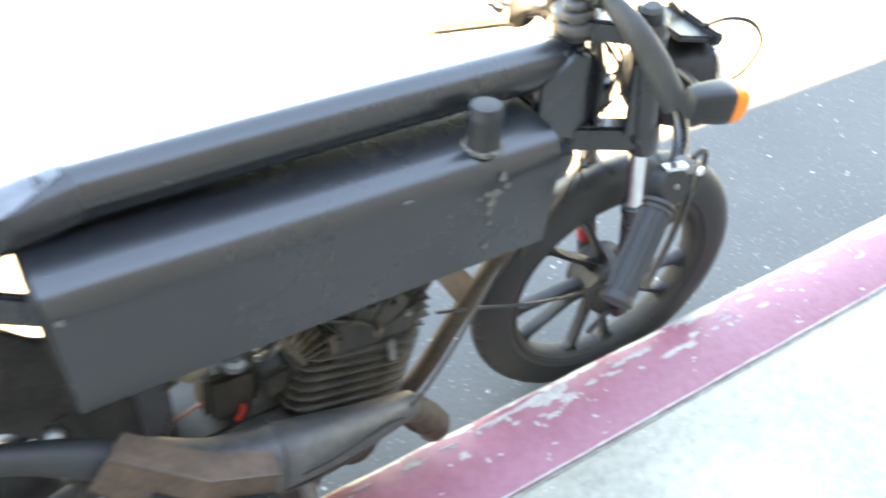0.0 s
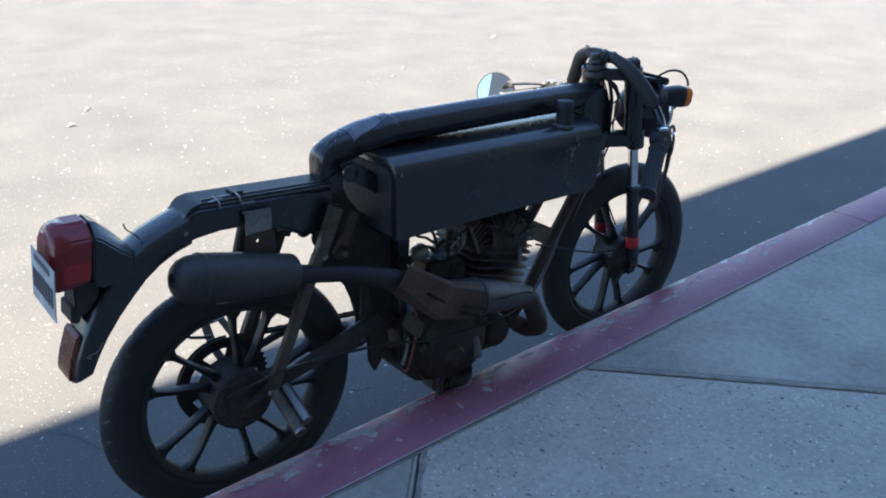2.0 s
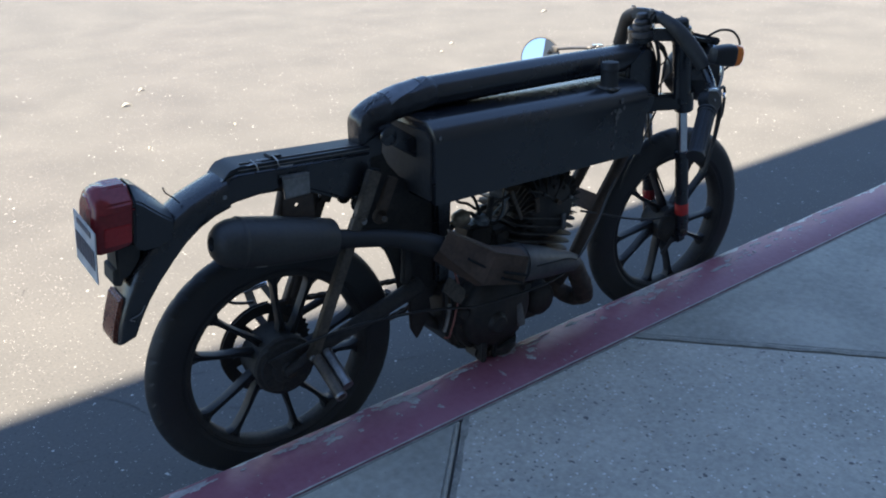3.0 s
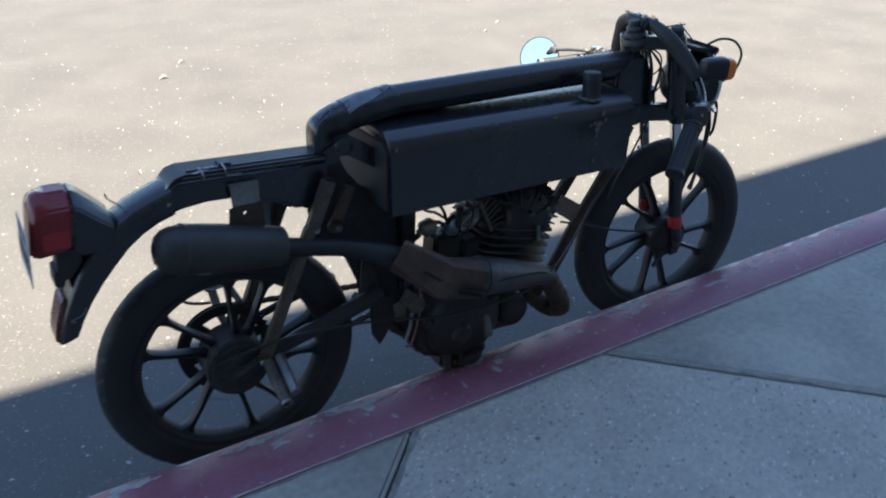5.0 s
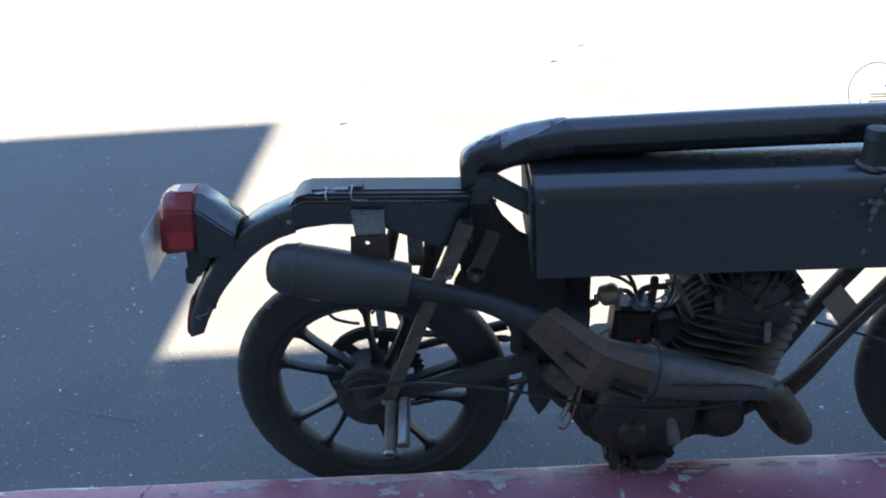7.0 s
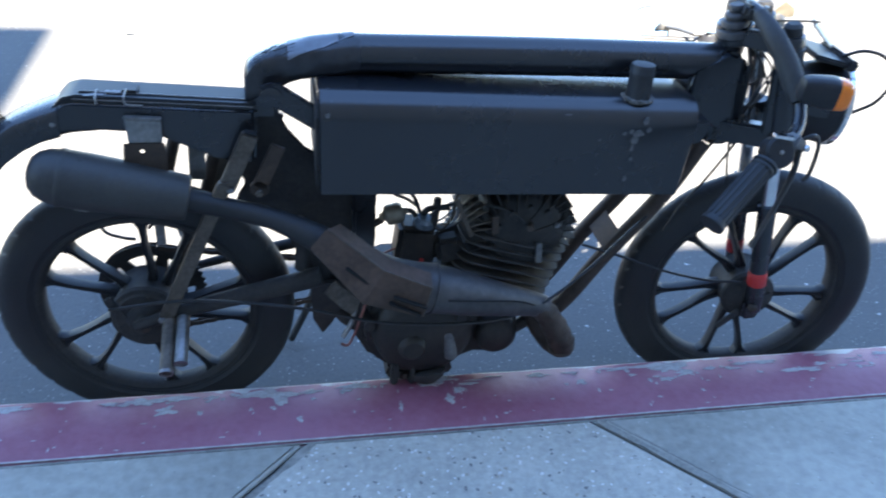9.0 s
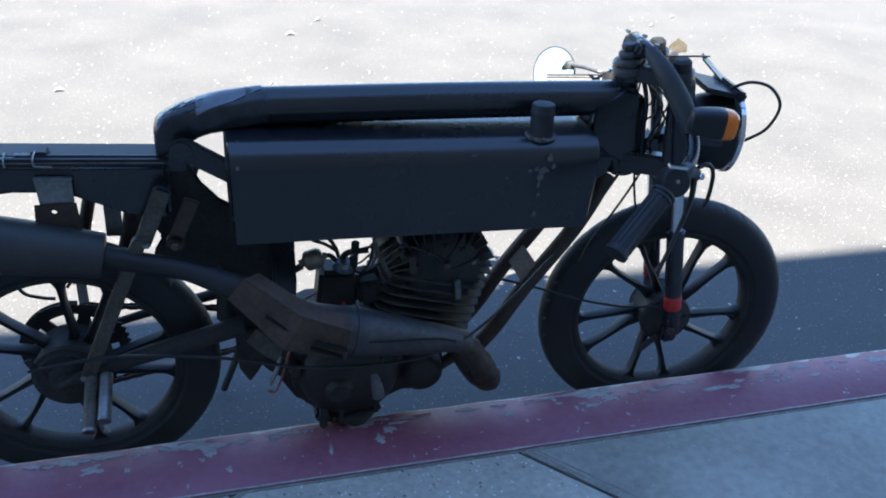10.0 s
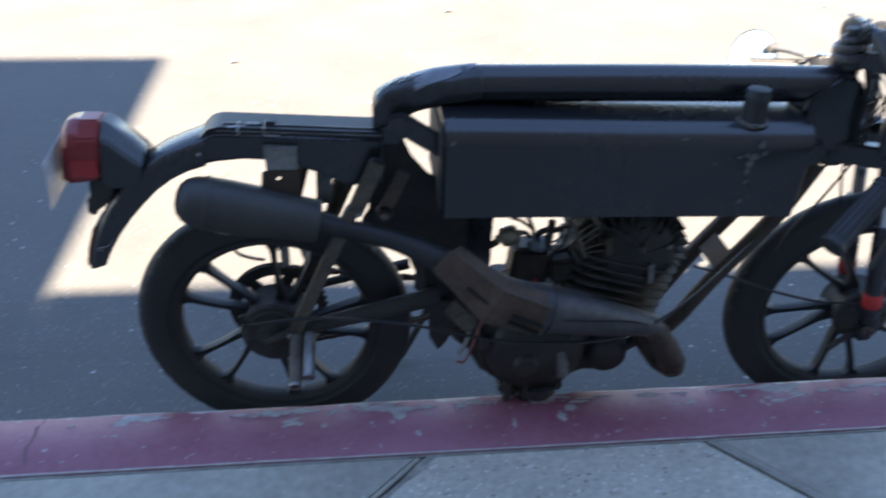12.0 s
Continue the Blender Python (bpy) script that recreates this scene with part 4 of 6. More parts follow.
def tail():
    arc = [(-0.06, 0.622), (-0.131, 0.633), (-0.173, 0.654), (-0.215, 0.674), (-0.268, 0.685), (-0.311, 0.688), (-0.36, 0.684)]
    body = [(-0.055, 0.728), (-0.20, 0.736), (-0.352, 0.745), (-0.370, 0.741), (-0.383, 0.730), (-0.396, 0.712), (-0.405, 0.700), (-0.400, 0.674)]
    t = part("tail_unit", slab(body + arc[::-1], CY - 0.043, CY + 0.043, 0.009, 3), BLACK, bike, "narrow black tail unit over the rear wheel")
    part("seat_lid", slab([(-0.055, 0.7345), (-0.345, 0.7515), (-0.366, 0.747), (-0.380, 0.733), (-0.366, 0.738), (-0.345, 0.7425), (-0.055, 0.7265)], CY - 0.037, CY + 0.037, 0.002), PLASTIC, t, "scuffed black lid")
    # thin pale rod: the shine along the lid's seam put into the colour
    part("lid_seam_glint", sweep([(-0.35, CY - 0.0375, 0.7455), (-0.06, CY - 0.0375, 0.7295)], 0.0009, 6), STEEL, t)
    # a pale and a black line: the groove's glint and shade as colour
    part("lid_groove_glint_shade", sweep([(-0.34, CY - 0.018, 0.7520), (-0.06, CY - 0.018, 0.7352)], 0.0010, 6), STEEL, t)
    part("lid_groove_glint_shade", sweep([(-0.34, CY - 0.024, 0.7518), (-0.06, CY - 0.024, 0.7350)], 0.0014, 6), VOID, t)
    for dx, w in ((-0.325, 0.014), (-0.31, 0.02), (-0.29, 0.022), (-0.318, 0.008), (-0.302, 0.012), (-0.283, 0.014)):
        part("scuff", block((w, 0.008, 0.0006), pose(dx, CY - 0.026 + 0.5 * (dx + 0.31), 0.7519 - (dx + 0.345) * 0.0586, 0, 3.45, 18 * math.sin(dx * 90)), 0), SCRATCH, t)
    clip = part("lid_clip", block((0.026, 0.03, 0.006), pose(-0.262, CY - 0.005, 0.7495, 0, 3, 0), 0.002), PLASTIC, t)
    part("clip_wire", sweep([(-0.268, CY - 0.015, 0.753), (-0.2685, CY - 0.037, 0.749), (-0.268, CY - 0.041, 0.739), (-0.262, CY - 0.0425, 0.7365), (-0.240, CY - 0.0425, 0.735)], 0.0017, 6, 4), STEEL, clip)
    part("wire_tie", sweep([(-0.312, CY - 0.042, 0.738), (-0.313, CY - 0.038, 0.749), (-0.314, CY - 0.015, 0.7525)], 0.0016, 6, 3), STEEL, t)
    part("screw", bolt((-0.385, CY - 0.043, 0.703), (0, -1, 0), 0.005, 0.003), STEEL, t)
    # mudguard: a channel round the wheel
    fo = [(-0.375, 0.735), (-0.416, 0.720), (-0.452, 0.706), (-0.494, 0.680), (-0.532, 0.645), (-0.568, 0.598), (-0.596, 0.545), (-0.613, 0.503), (-0.622, 0.466)]
    fi = [(-0.375, 0.681), (-0.408, 0.671), (-0.438, 0.656), (-0.468, 0.634), (-0.497, 0.605), (-0.525, 0.574), (-0.551, 0.540), (-0.572, 0.505), (-0.586, 0.477)]
    bm = bmesh.new()
    rows = []
    for (xo, zo), (xi, zi) in zip(fo, fi):
        o, i = Vector((xo, 0, zo)), Vector((xi, 0, zi))
        d = (i - o)
        sec = [(0.045, 1.0), (0.0455, 0.35), (0.042, 0.16), (0.032, 0.05), (0.015, 0.0), (-0.015, 0.0), (-0.032, 0.05), (-0.042, 0.16), (-0.0455, 0.35), (-0.045, 1.0)]
        row = [bm.verts.new((o + d * h) + Vector((0, CY + y, 0))) for y, h in sec]
        row += [bm.verts.new((o + d * h) + Vector((0, CY + y, 0))) for y, h in ((-0.042, 1.0), (-0.042, 0.3), (-0.03, 0.10), (0.03, 0.10), (0.042, 0.3), (0.042, 1.0))]
        rows.append(row)
    n = len(rows[0])
    for a, b in zip(rows, rows[1:]):
        for j in range(n):
            k = (j + 1) % n
            bm.faces.new((a[j], a[k], b[k], b[j]))
    bm.faces.new(rows[0])
    bm.faces.new(rows[-1][::-1])
    guard = part("rear_mudguard", bm, BLACK, bike, "black channel-section rear mudguard", smooth=50)
    part("wire_tie", sweep([(-0.585, CY - 0.047, 0.51), (-0.592, CY - 0.05, 0.517), (-0.572, CY - 0.048, 0.522), (-0.562, CY - 0.047, 0.535)], 0.0013, 6, 4), STEEL, guard)
    part("wire_tie", sweep([(-0.462, CY - 0.02, 0.703), (-0.472, CY - 0.022, 0.716), (-0.486, CY - 0.024, 0.730), (-0.490, CY - 0.026, 0.742)], 0.0014, 6, 4), CABLE, guard)
    part("mudguard_flap", slab([(-0.575, 0.610), (-0.600, 0.610), (-0.604, 0.580), (-0.590, 0.575)], CY - 0.028, CY + 0.028, 0.002), DUSTY, guard)
    bm = slab([(-0.592, 0.556), (-0.600, 0.552), (-0.617, 0.505), (-0.624, 0.478), (-0.624, 0.465), (-0.612, 0.466), (-0.602, 0.503)], CY - 0.034, CY + 0.034, 0.005)
    part("reflector", bm, REFLECTOR, guard, "dull red reflector on the mudguard's end")
    # tail lamp
    cap = bmesh.new()
    secs = [(-0.550, [(0.022, 0.769), (0.048, 0.741), (0.047, 0.655)]), (-0.583, [(0.022, 0.770), (0.048, 0.741), (0.047, 0.650)]), (-0.604, [(0.020, 0.768), (0.046, 0.740), (0.045, 0.648)]), (-0.618, [(0.014, 0.757), (0.036, 0.735), (0.036, 0.650)])]
    rows = []
    for x, hs in secs:
        slip = lambda z: (0.741 - z) * -0.16 if z < 0.741 else 0
        pts = [(y, z) for y, z in hs[::-1]] + [(-y, z) for y, z in hs]
        rows.append([cap.verts.new((x + slip(z), CY - y, z)) for y, z in pts])
    for a, b in zip(rows, rows[1:]):
        for j in range(6):
            k = (j + 1) % 6
            cap.faces.new((a[j], a[k], b[k], b[j]))
    cap.faces.new(rows[0])
    cap.faces.new(rows[-1][::-1])
    bmesh.ops.recalc_face_normals(cap, faces=cap.faces[:])
    for v in cap.verts:
        v.co.z = 0.70 + (v.co.z - 0.70) * (0.90 if v.co.z > 0.70 else 0.95)
    soften(cap, 0.004, 2)
    house = bmesh.new()
    hrows = []
    for x, yt, zt, ym, zm, zb in [(-0.549, 0.022, 0.768, 0.0475, 0.740, 0.655), (-0.535, 0.022, 0.760, 0.0475, 0.732, 0.640), (-0.50, 0.026, 0.722, 0.0475, 0.700, 0.640), (-0.478, 0.030, 0.697, 0.0475, 0.684, 0.650)]:
        pts = [(ym, zb), (ym, zm), (yt, zt), (-yt, zt), (-ym, zm), (-ym, zb)]
        hrows.append([house.verts.new((x - (0.741 - z) * 0.14 * (z < 0.741), CY - y, z)) for y, z in pts])
    for a, b in zip(hrows, hrows[1:]):
        for j in range(6):
            k = (j + 1) % 6
            house.faces.new((a[j], a[k], b[k], b[j]))
    house.faces.new(hrows[0])
    house.faces.new(hrows[-1][::-1])
    bmesh.ops.recalc_face_normals(house, faces=house.faces[:])
    for v in house.verts:
        v.co.z = 0.70 + (v.co.z - 0.70) * 0.90 if v.co.z > 0.70 else v.co.z
    soften(house, 0.003, 2)
    lamp = part("tail_lamp", house, BLACK, bike, "tail lamp in a black wedge housing")
    lens = part("lens", cap, LENS_AND_DIM_RED, lamp, "faceted red plastic lens")
    part("lens_rib", block((0.062, 0.0965, 0.0025), pose(-0.580, CY, 0.722, 0, 0, 0), 0.0008), LENS_AND_DIM_RED, lens)
    part("side_reflector", slab([(-0.607, 0.698), (-0.561, 0.698), (-0.564, 0.664), (-0.611, 0.664)], CY - 0.0492, CY - 0.046, 0.001), LENS_BRIGHT, lens, "brighter red side reflector")
    part("lamp_bracket", slab([(-0.545, 0.655), (-0.59, 0.65), (-0.595, 0.59), (-0.575, 0.59), (-0.55, 0.62)], CY - 0.03, CY + 0.03, 0.003), DUSTY, lamp)
    # number plate: bars for its characters
    m = pose(-0.638, 0.080, 0.672, 4, 0, 0) @ pose(0, 0, 0, 0, 5, 0)
    plate = part("number_plate", block((0.002, 0.118, 0.096), m, 0.0008), PAPER, bike, "small bent white number plate with dark characters")
    for k, y in enumerate((-0.045, -0.030, -0.015, 0.0, 0.015, 0.030, 0.045)):
        part("character_bar", block((0.001, 0.010, 0.036), m @ pose(-0.0018, y, -0.006), 0), INK, plate)
    part("character_bar", block((0.001, 0.075, 0.010), m @ pose(-0.0018, 0, 0.036), 0), INK, plate)
    # tail bracket with its hole
    br = bmesh.new()
    slab([(-0.270, 0.716), (-0.212, 0.713), (-0.213, 0.672), (-0.268, 0.672)], CY - 0.056, CY - 0.051, 0.001, bm=br)
    b = part("muffler_hanger", br, STEEL, bike, "bare steel muffler hanger bracket")
    lo = bmesh.new()
    hole = (-0.247, 0.659)
    o = [(-0.276, 0.673), (-0.210, 0.673), (-0.208, 0.615), (-0.282, 0.615)]
    for y in (CY - 0.060, CY - 0.056):
        outer = [lo.verts.new((x, y, z)) for x, z in [(-0.276, 0.673), (-0.247, 0.673), (-0.210, 0.673), (-0.209, 0.645), (-0.208, 0.615), (-0.247, 0.615), (-0.282, 0.615), (-0.279, 0.645)]]
        inner = [lo.verts.new((hole[0] + 0.0045 * math.cos(a), y, hole[1] + 0.0045 * math.sin(a))) for a in [radians(135 - 45 * k) for k in range(8)]]
        for k in range(8):
            q = (k + 1) % 8
            lo.faces.new((outer[k], outer[q], inner[q], inner[k]))
    part("hanger_foot", lo, DARKRUST, b)
    part("hanger_edge", block((0.06, 0.012, 0.004), pose(-0.241, CY - 0.050, 0.717, 0, 3, 0), 0.001), STEEL, b)


tail()


def rear_end():
    yr, yl = 0.048, 2 * CY - 0.036
    for y, s in ((yr, -1), (yl, 1)):
        m = part("seat_stay", strap((-0.068, y, 0.692), (-0.113, y, 0.590), 0.029, 0.018, bevel=0.002), GRIME, bike, "flat rusty steel seat stay")
        if s < 0:
            # a black cap for the shade inside the tube's open end
            part("tube_mouth_shade", strap((-0.0675, y, 0.6935), (-0.0665, y, 0.6965), 0.020, 0.013, bevel=0), VOID, m)
            part("weld", block((0.020, 0.010, 0.010), pose(-0.112, y - 0.012, 0.600, 0, 25, 0), 0.003), GRIME, m)
        part("stay_end", slab([(-0.128, 0.603), (-0.097, 0.612), (-0.234, 0.306), (-0.243, 0.300), (-0.254, 0.306), (-0.256, 0.318)], y + 0.004 * s - 0.009, y + 0.004 * s + 0.009, 0.002), GRIME, m, "grimy bare steel bar")
        part("stay_bolt", bolt((-0.106, y - 0.008, 0.592) if s < 0 else (-0.106, y + 0.008, 0.592), (0, s, 0), 0.008, 0.006), STEEL, m)
        part("stay_bolt", bolt((-0.250, y + 0.011 * s, 0.316), (0, s, 0), 0.007, 0.006), STEEL, m)
        short = part("short_stay", strap((-0.021, y + 0.004, 0.668), (-0.057, y + 0.004, 0.588), 0.027, 0.010, bevel=0.002), DARKRUST, bike)
        part("round_end", turned([(0, 0), (0.0155, 0), (0.0165, 0.002), (0.0165, 0.009), (0.0155, 0.011), (0, 0.011)], (-0.057, y + 0.010, 0.586), (0, -1, 0), 22), DARKRUST, short)
        part("stay_bolt", bolt((-0.057, y + 0.013 * s + (0.006 if s > 0 else 0), 0.586), (0, s, 0), 0.007, 0.006), GRIME, short)
        k = 1.0 if s < 0 else 0.6
        part("swing_arm", sweep([(-0.305, y + 0.008, 0.287), (-0.20, y + 0.008, 0.325), (-0.08, y + 0.008, 0.355), (0.05 - 0.05 * (s > 0), y + 0.012, 0.385 - 0.015 * (s > 0))], [0.010 * k, 0.014 * k, 0.018 * k, 0.020 * k], 14, 5), SOOT, bike)
        part("axle_nut", bolt((-0.288, CY + 0.012 + 0.062 * s, 0.282), (0, s, 0), 0.012, 0.012), DARKRUST, bike)
    part("axle_peg", rod((-0.238, 0.045, 0.312), (-0.239, -0.060, 0.266), 0.0125, 20), GRIME, bike, "bare steel axle peg")
    part("axle_peg", rod((-0.212, 0.045, 0.314), (-0.214, -0.044, 0.275), 0.0125, 20), STEEL, bike, "shiny steel axle peg")
    # lighter rings: the light on the pegs' end rims put into the colour
    for x, y, z in ((-0.239, -0.0604, 0.2658), (-0.214, -0.0444, 0.2748)):
        part("lit_peg_rim", turned([(0.0095, 0), (0.0128, 0), (0.0128, 0.006), (0.0095, 0.006), (0.0095, 0)], (x, y + 0.004, z + 0.0017), (0, -1, -0.43), 20), STEEL, bike)
    post = part("pivot_post", block((0.022, 0.016, 0.105), pose(0.014, 0.062, 0.452, 0, 4, 0), 0.004), SOOT, bike, "black pivot post with a pale nut")
    part("nut", turned([(0, 0), (0.012, 0), (0.014, 0.004), (0.013, 0.012), (0.006, 0.016), (0, 0.016)], (0.010, 0.062, 0.502), (0, -0.2, 1), 8), STEEL, post)
    part("brake_arm", strap((-0.32, 0.052, 0.31), (-0.345, 0.052, 0.36), 0.014, 0.006), SOOT, bike)
    part("brake_cable", sweep([(-0.345, 0.046, 0.338), (-0.20, 0.030, 0.362), (-0.05, 0.005, 0.362), (0.05, -0.012, 0.352), (0.15, -0.03, 0.335), (0.27, -0.06, 0.345), (0.38, -0.055, 0.345), (0.47, -0.035, 0.362),
                               (0.56, -0.005, 0.41), (0.66, 0.04, 0.475), (0.74, 0.075, 0.53), (0.81, 0.09, 0.63), (0.85, 0.09, 0.70)], 0.0032, 8, 6), CABLE, bike)
    part("overflow_tube", sweep([(-0.345, 0.20, 0.50), (-0.37, 0.19, 0.46), (-0.36, 0.185, 0.425), (-0.33, 0.185, 0.41), (-0.305, 0.185, 0.405)], 0.0035, 8, 6), CABLE, bike)
    # left-hand shock strut seen past the wheel
    part("shock_strut", sweep([(-0.20, yl, 0.66), (-0.245, yl, 0.50)], 0.012, 12), DARKRUST, bike)
    part("shock_strut", sweep([(-0.135, yl, 0.62), (-0.165, yl, 0.50), (-0.215, yl, 0.35)], 0.012, 12), DARKRUST, bike)
    rest = part("footrest_hanger", strap((-0.292, 0.286, 0.388), (-0.228, 0.286, 0.391), 0.014, 0.030, flat=(0, 1, 0.3), bevel=0.004), CHROME, bike, "bright alloy footrest")
    part("hanger_leg", strap((-0.274, 0.286, 0.386), (-0.270, 0.258, 0.330), 0.020, 0.008, flat=(0, 1, 0.4), bevel=0.002), STEEL, rest)
    part("hanger_leg", strap((-0.238, 0.286, 0.388), (-0.215, 0.250, 0.335), 0.016, 0.008, flat=(0, 1, 0.4), bevel=0.002), STEEL, rest)
    part("hanger_leg", strap((-0.272, 0.260, 0.334), (-0.262, 0.205, 0.300), 0.018, 0.008, flat=(0, 1, -0.4), bevel=0.002), DARKRUST, rest)
    part("hanger_strut", strap((-0.170, yl - 0.026, 0.640), (-0.174, yl - 0.026, 0.545), 0.030, 0.005, bevel=0.001), STEEL, bike, "bare steel hanger strut")
    # chain, a run of small plates
    def chain_run(p0, p1):
        bm = bmesh.new()
        p0, p1 = Vector(p0), Vector(p1)
        d = (p1 - p0)
        n = int(d.length / 0.0127)
        for i in range(n):
            a = p0 + d * (i / n)
            b = p0 + d * ((i + 0.92) / n)
            for y in (-0.004, 0.004):
                merge(bm, strap(a + Vector((0, y * (1.3 if i % 2 else 0.8), 0)), b + Vector((0, y * (1.3 if i % 2 else 0.8), 0)), 0.010, 0.0016, bevel=0, over=0.004))
        part("drive_chain", bm, DARKRUST, bike, "rusty drive chain")
    yc = CY + 0.012 + 0.055
    chain_run((-0.262, yc, 0.386), (0.14, yc, 0.330))
    chain_run((-0.27, yc, 0.183), (0.14, yc, 0.26))
    # side stand and foot bracket
    part("side_stand", sweep([(0.06, 0.21, 0.30), (0.03, 0.27, 0.16), (-0.01, 0.335, 0.012)], 0.009, 10), DUSTY, bike)
    fb = part("foot_bracket", slab([(0.052, 0.404), (0.0714, 0.432), (0.118, 0.386), (0.114, 0.366), (0.103, 0.352), (0.085, 0.366)], -0.027, -0.021, 0.0015), GRIME, bike, "bare steel tab under the heat shield")
    part("foot_lever", sweep([(0.115, 0.03, 0.325), (0.105, 0.025, 0.290), (0.090, 0.02, 0.262)], 0.005, 8), STEEL, fb)
    part("loose_wire", sweep([(0.13, 0.04, 0.42), (0.135, 0.02, 0.36), (0.12, 0.015, 0.30), (0.108, 0.015, 0.262), (0.098, 0.012, 0.248), (0.086, 0.012, 0.252)], 0.0026, 8, 6), WIRE_RED, bike)
    part("chain_guard", slab([(0.03, 0.36), (0.085, 0.36), (0.095, 0.30), (0.070, 0.252), (0.053, 0.229), (0.034, 0.266)], 0.075, 0.085, 0.003), GREASE, bike)


rear_end()


def exhaust():
    part("link_pipe", sweep([(-0.195, 0.046, 0.573), (-0.12, 0.040, 0.556), (-0.04, 0.024, 0.540), (0.03, 0.004, 0.515), (0.07, -0.010, 0.494)], [0.022, 0.019, 0.019, 0.025, 0.028], 20, 5), RUBBER, bike, "sooty black link pipe")
    pts = [(0.062, -0.006, 0.499), (0.09, -0.018, 0.483), (0.15, -0.038, 0.448), (0.20, -0.047, 0.432), (0.245, -0.05, 0.424), (0.31, -0.046, 0.405), (0.38, -0.036, 0.381), (0.44, -0.024, 0.360), (0.485, -0.012, 0.340)]
    rad = [0.029, 0.036, 0.043, 0.046, 0.047, 0.042, 0.034, 0.027, 0.022]
    pipe = part("expansion_chamber", sweep(pts, rad, 24, 5), PIPE, bike, "grey steel expansion chamber exhaust")
    part("weld_seam", turned([(0.0465, -0.002), (0.0495, -0.001), (0.0495, 0.001), (0.0465, 0.002), (0.0465, -0.002)], (0.247, -0.05, 0.4235), Vector((0.11, 0.0, -0.027)), 28), PIPE, pipe)
    # heat shield: a steel sheet folded into two flat panels
    sh = bmesh.new()
    cols = [[(0.083, 0.000, 0.538), (0.054, -0.044, 0.553), (0.026, -0.046, 0.517), (0.036, -0.010, 0.480)],
            [(0.168, -0.048, 0.490), (0.153, -0.088, 0.491), (0.116, -0.090, 0.424), (0.128, -0.050, 0.402)],
            [(0.240, -0.070, 0.472), (0.237, -0.103, 0.462), (0.225, -0.100, 0.396), (0.232, -0.060, 0.378)]]
    grid = [[sh.verts.new(p) for p in c] for c in cols]
    for p, q in zip(grid, grid[1:]):
        for k in range(3):
            sh.faces.new((p[k], p[k + 1], q[k + 1], q[k]))
    bmesh.ops.recalc_face_normals(sh, faces=sh.faces[:])
    bmesh.ops.solidify(sh, geom=sh.faces[:], thickness=0.0022)
    shield = part("heat_shield", sh, RUST, pipe, "brown rusted slotted heat shield", smooth=10)
    # no holes cut: black bars carry the shade of the slots
    for p0, p1, q in (((0.088, -0.0685, 0.490), (0.134, -0.0825, 0.457), 0.0026), ((0.170, -0.0975, 0.442), (0.229, -0.1035, 0.420), 0.0020), ((0.163, -0.0965, 0.429), (0.220, -0.102, 0.403), 0.0020)):
        part("slot", strap(p0, p1, q * 2.2, 0.010, flat=(-0.35, -0.9, 0.15), bevel=0.0008), VOID, shield)
    # paler beads on the fold and end: lit edges put into the colour
    part("lit_bent_edge", sweep([(0.057, -0.0445, 0.5545), (0.154, -0.0890, 0.4925), (0.237, -0.1035, 0.463)], 0.0013, 6, 1), GRIME, shield)
    part("lit_bent_edge", sweep([(0.237, -0.1035, 0.463), (0.225, -0.1005, 0.397)], 0.0013, 6, 1), GRIME, shield)
    # a black line for the shade in the cone's crease
    part("crease_shade", sweep([(0.270, -0.098, 0.428), (0.33, -0.088, 0.416), (0.41, -0.062, 0.392), (0.452, -0.050, 0.372)], 0.0018, 6, 4), VOID, pipe)
    elbow = sweep([(0.466, -0.018, 0.348), (0.494, -0.010, 0.320), (0.519, -0.004, 0.279), (0.539, 0.0, 0.242), (0.548, 0.012, 0.215), (0.535, 0.045, 0.205), (0.505, 0.085, 0.235), (0.48, 0.10, 0.30)],
                  [0.022, 0.024, 0.026, 0.027, 0.027, 0.024, 0.022, 0.022], 20, 7)
    for v in elbow.verts:
        v.co += Vector((noise.noise(v.co * 60), noise.noise(v.co * 60 + Vector((9, 0, 0))), noise.noise(v.co * 60 + Vector((0, 9, 0))))) * 0.0034
        v.co += Vector((1, -1, 0.4)) * (0.0018 * noise.noise(v.co * 150))
    part("header_elbow", elbow, DARKRUST, pipe, "rough rusted header elbow")
    part("elbow_collar", turned([(0.027, -0.004), (0.0295, -0.002), (0.0295, 0.005), (0.027, 0.007), (0.027, -0.004)], (0.545, 0.006, 0.222), Vector((0.010, 0.010, -0.030)), 24), DARKRUST, pipe)
    a = Vector((-0.178, 0.046, 0.5725))
    d = Vector((-0.248, 0.0, 0.0555)).normalized()
    m = part("muffler", turned([(0.0, 0.0), (0.028, 0.0), (0.0385, 0.002), (0.0405, 0.006), (0.0440, 0.060), (0.0480, 0.120), (0.0495, 0.165), (0.0495, 0.205), (0.0485, 0.212), (0.0455, 0.230), (0.038, 0.246), (0.027, 0.256), (0.014, 0.260), (0.012, 0.250), (0.0, 0.250)], a, d, 36), MATT, bike, "matt black cylindrical muffler with domed end")
    part("muffler_band", turned([(0.0494, 0.203), (0.0506, 0.205), (0.0506, 0.210), (0.0494, 0.212), (0.0494, 0.203)], a, d, 36), MATT, m)
    part("rivet", bolt(a + d * 0.17 + Vector((0, -0.012, 0.047)), (0, -0.2, 1), 0.006, 0.003), MATT, m)
    part("muffler_clip", strap(a + d * 0.165 + Vector((0, -0.030, -0.040)), a + d * 0.19 + Vector((0, -0.030, -0.040)), 0.006, 0.004, flat=(0, -0.6, -0.8)), STEEL, m)


exhaust()


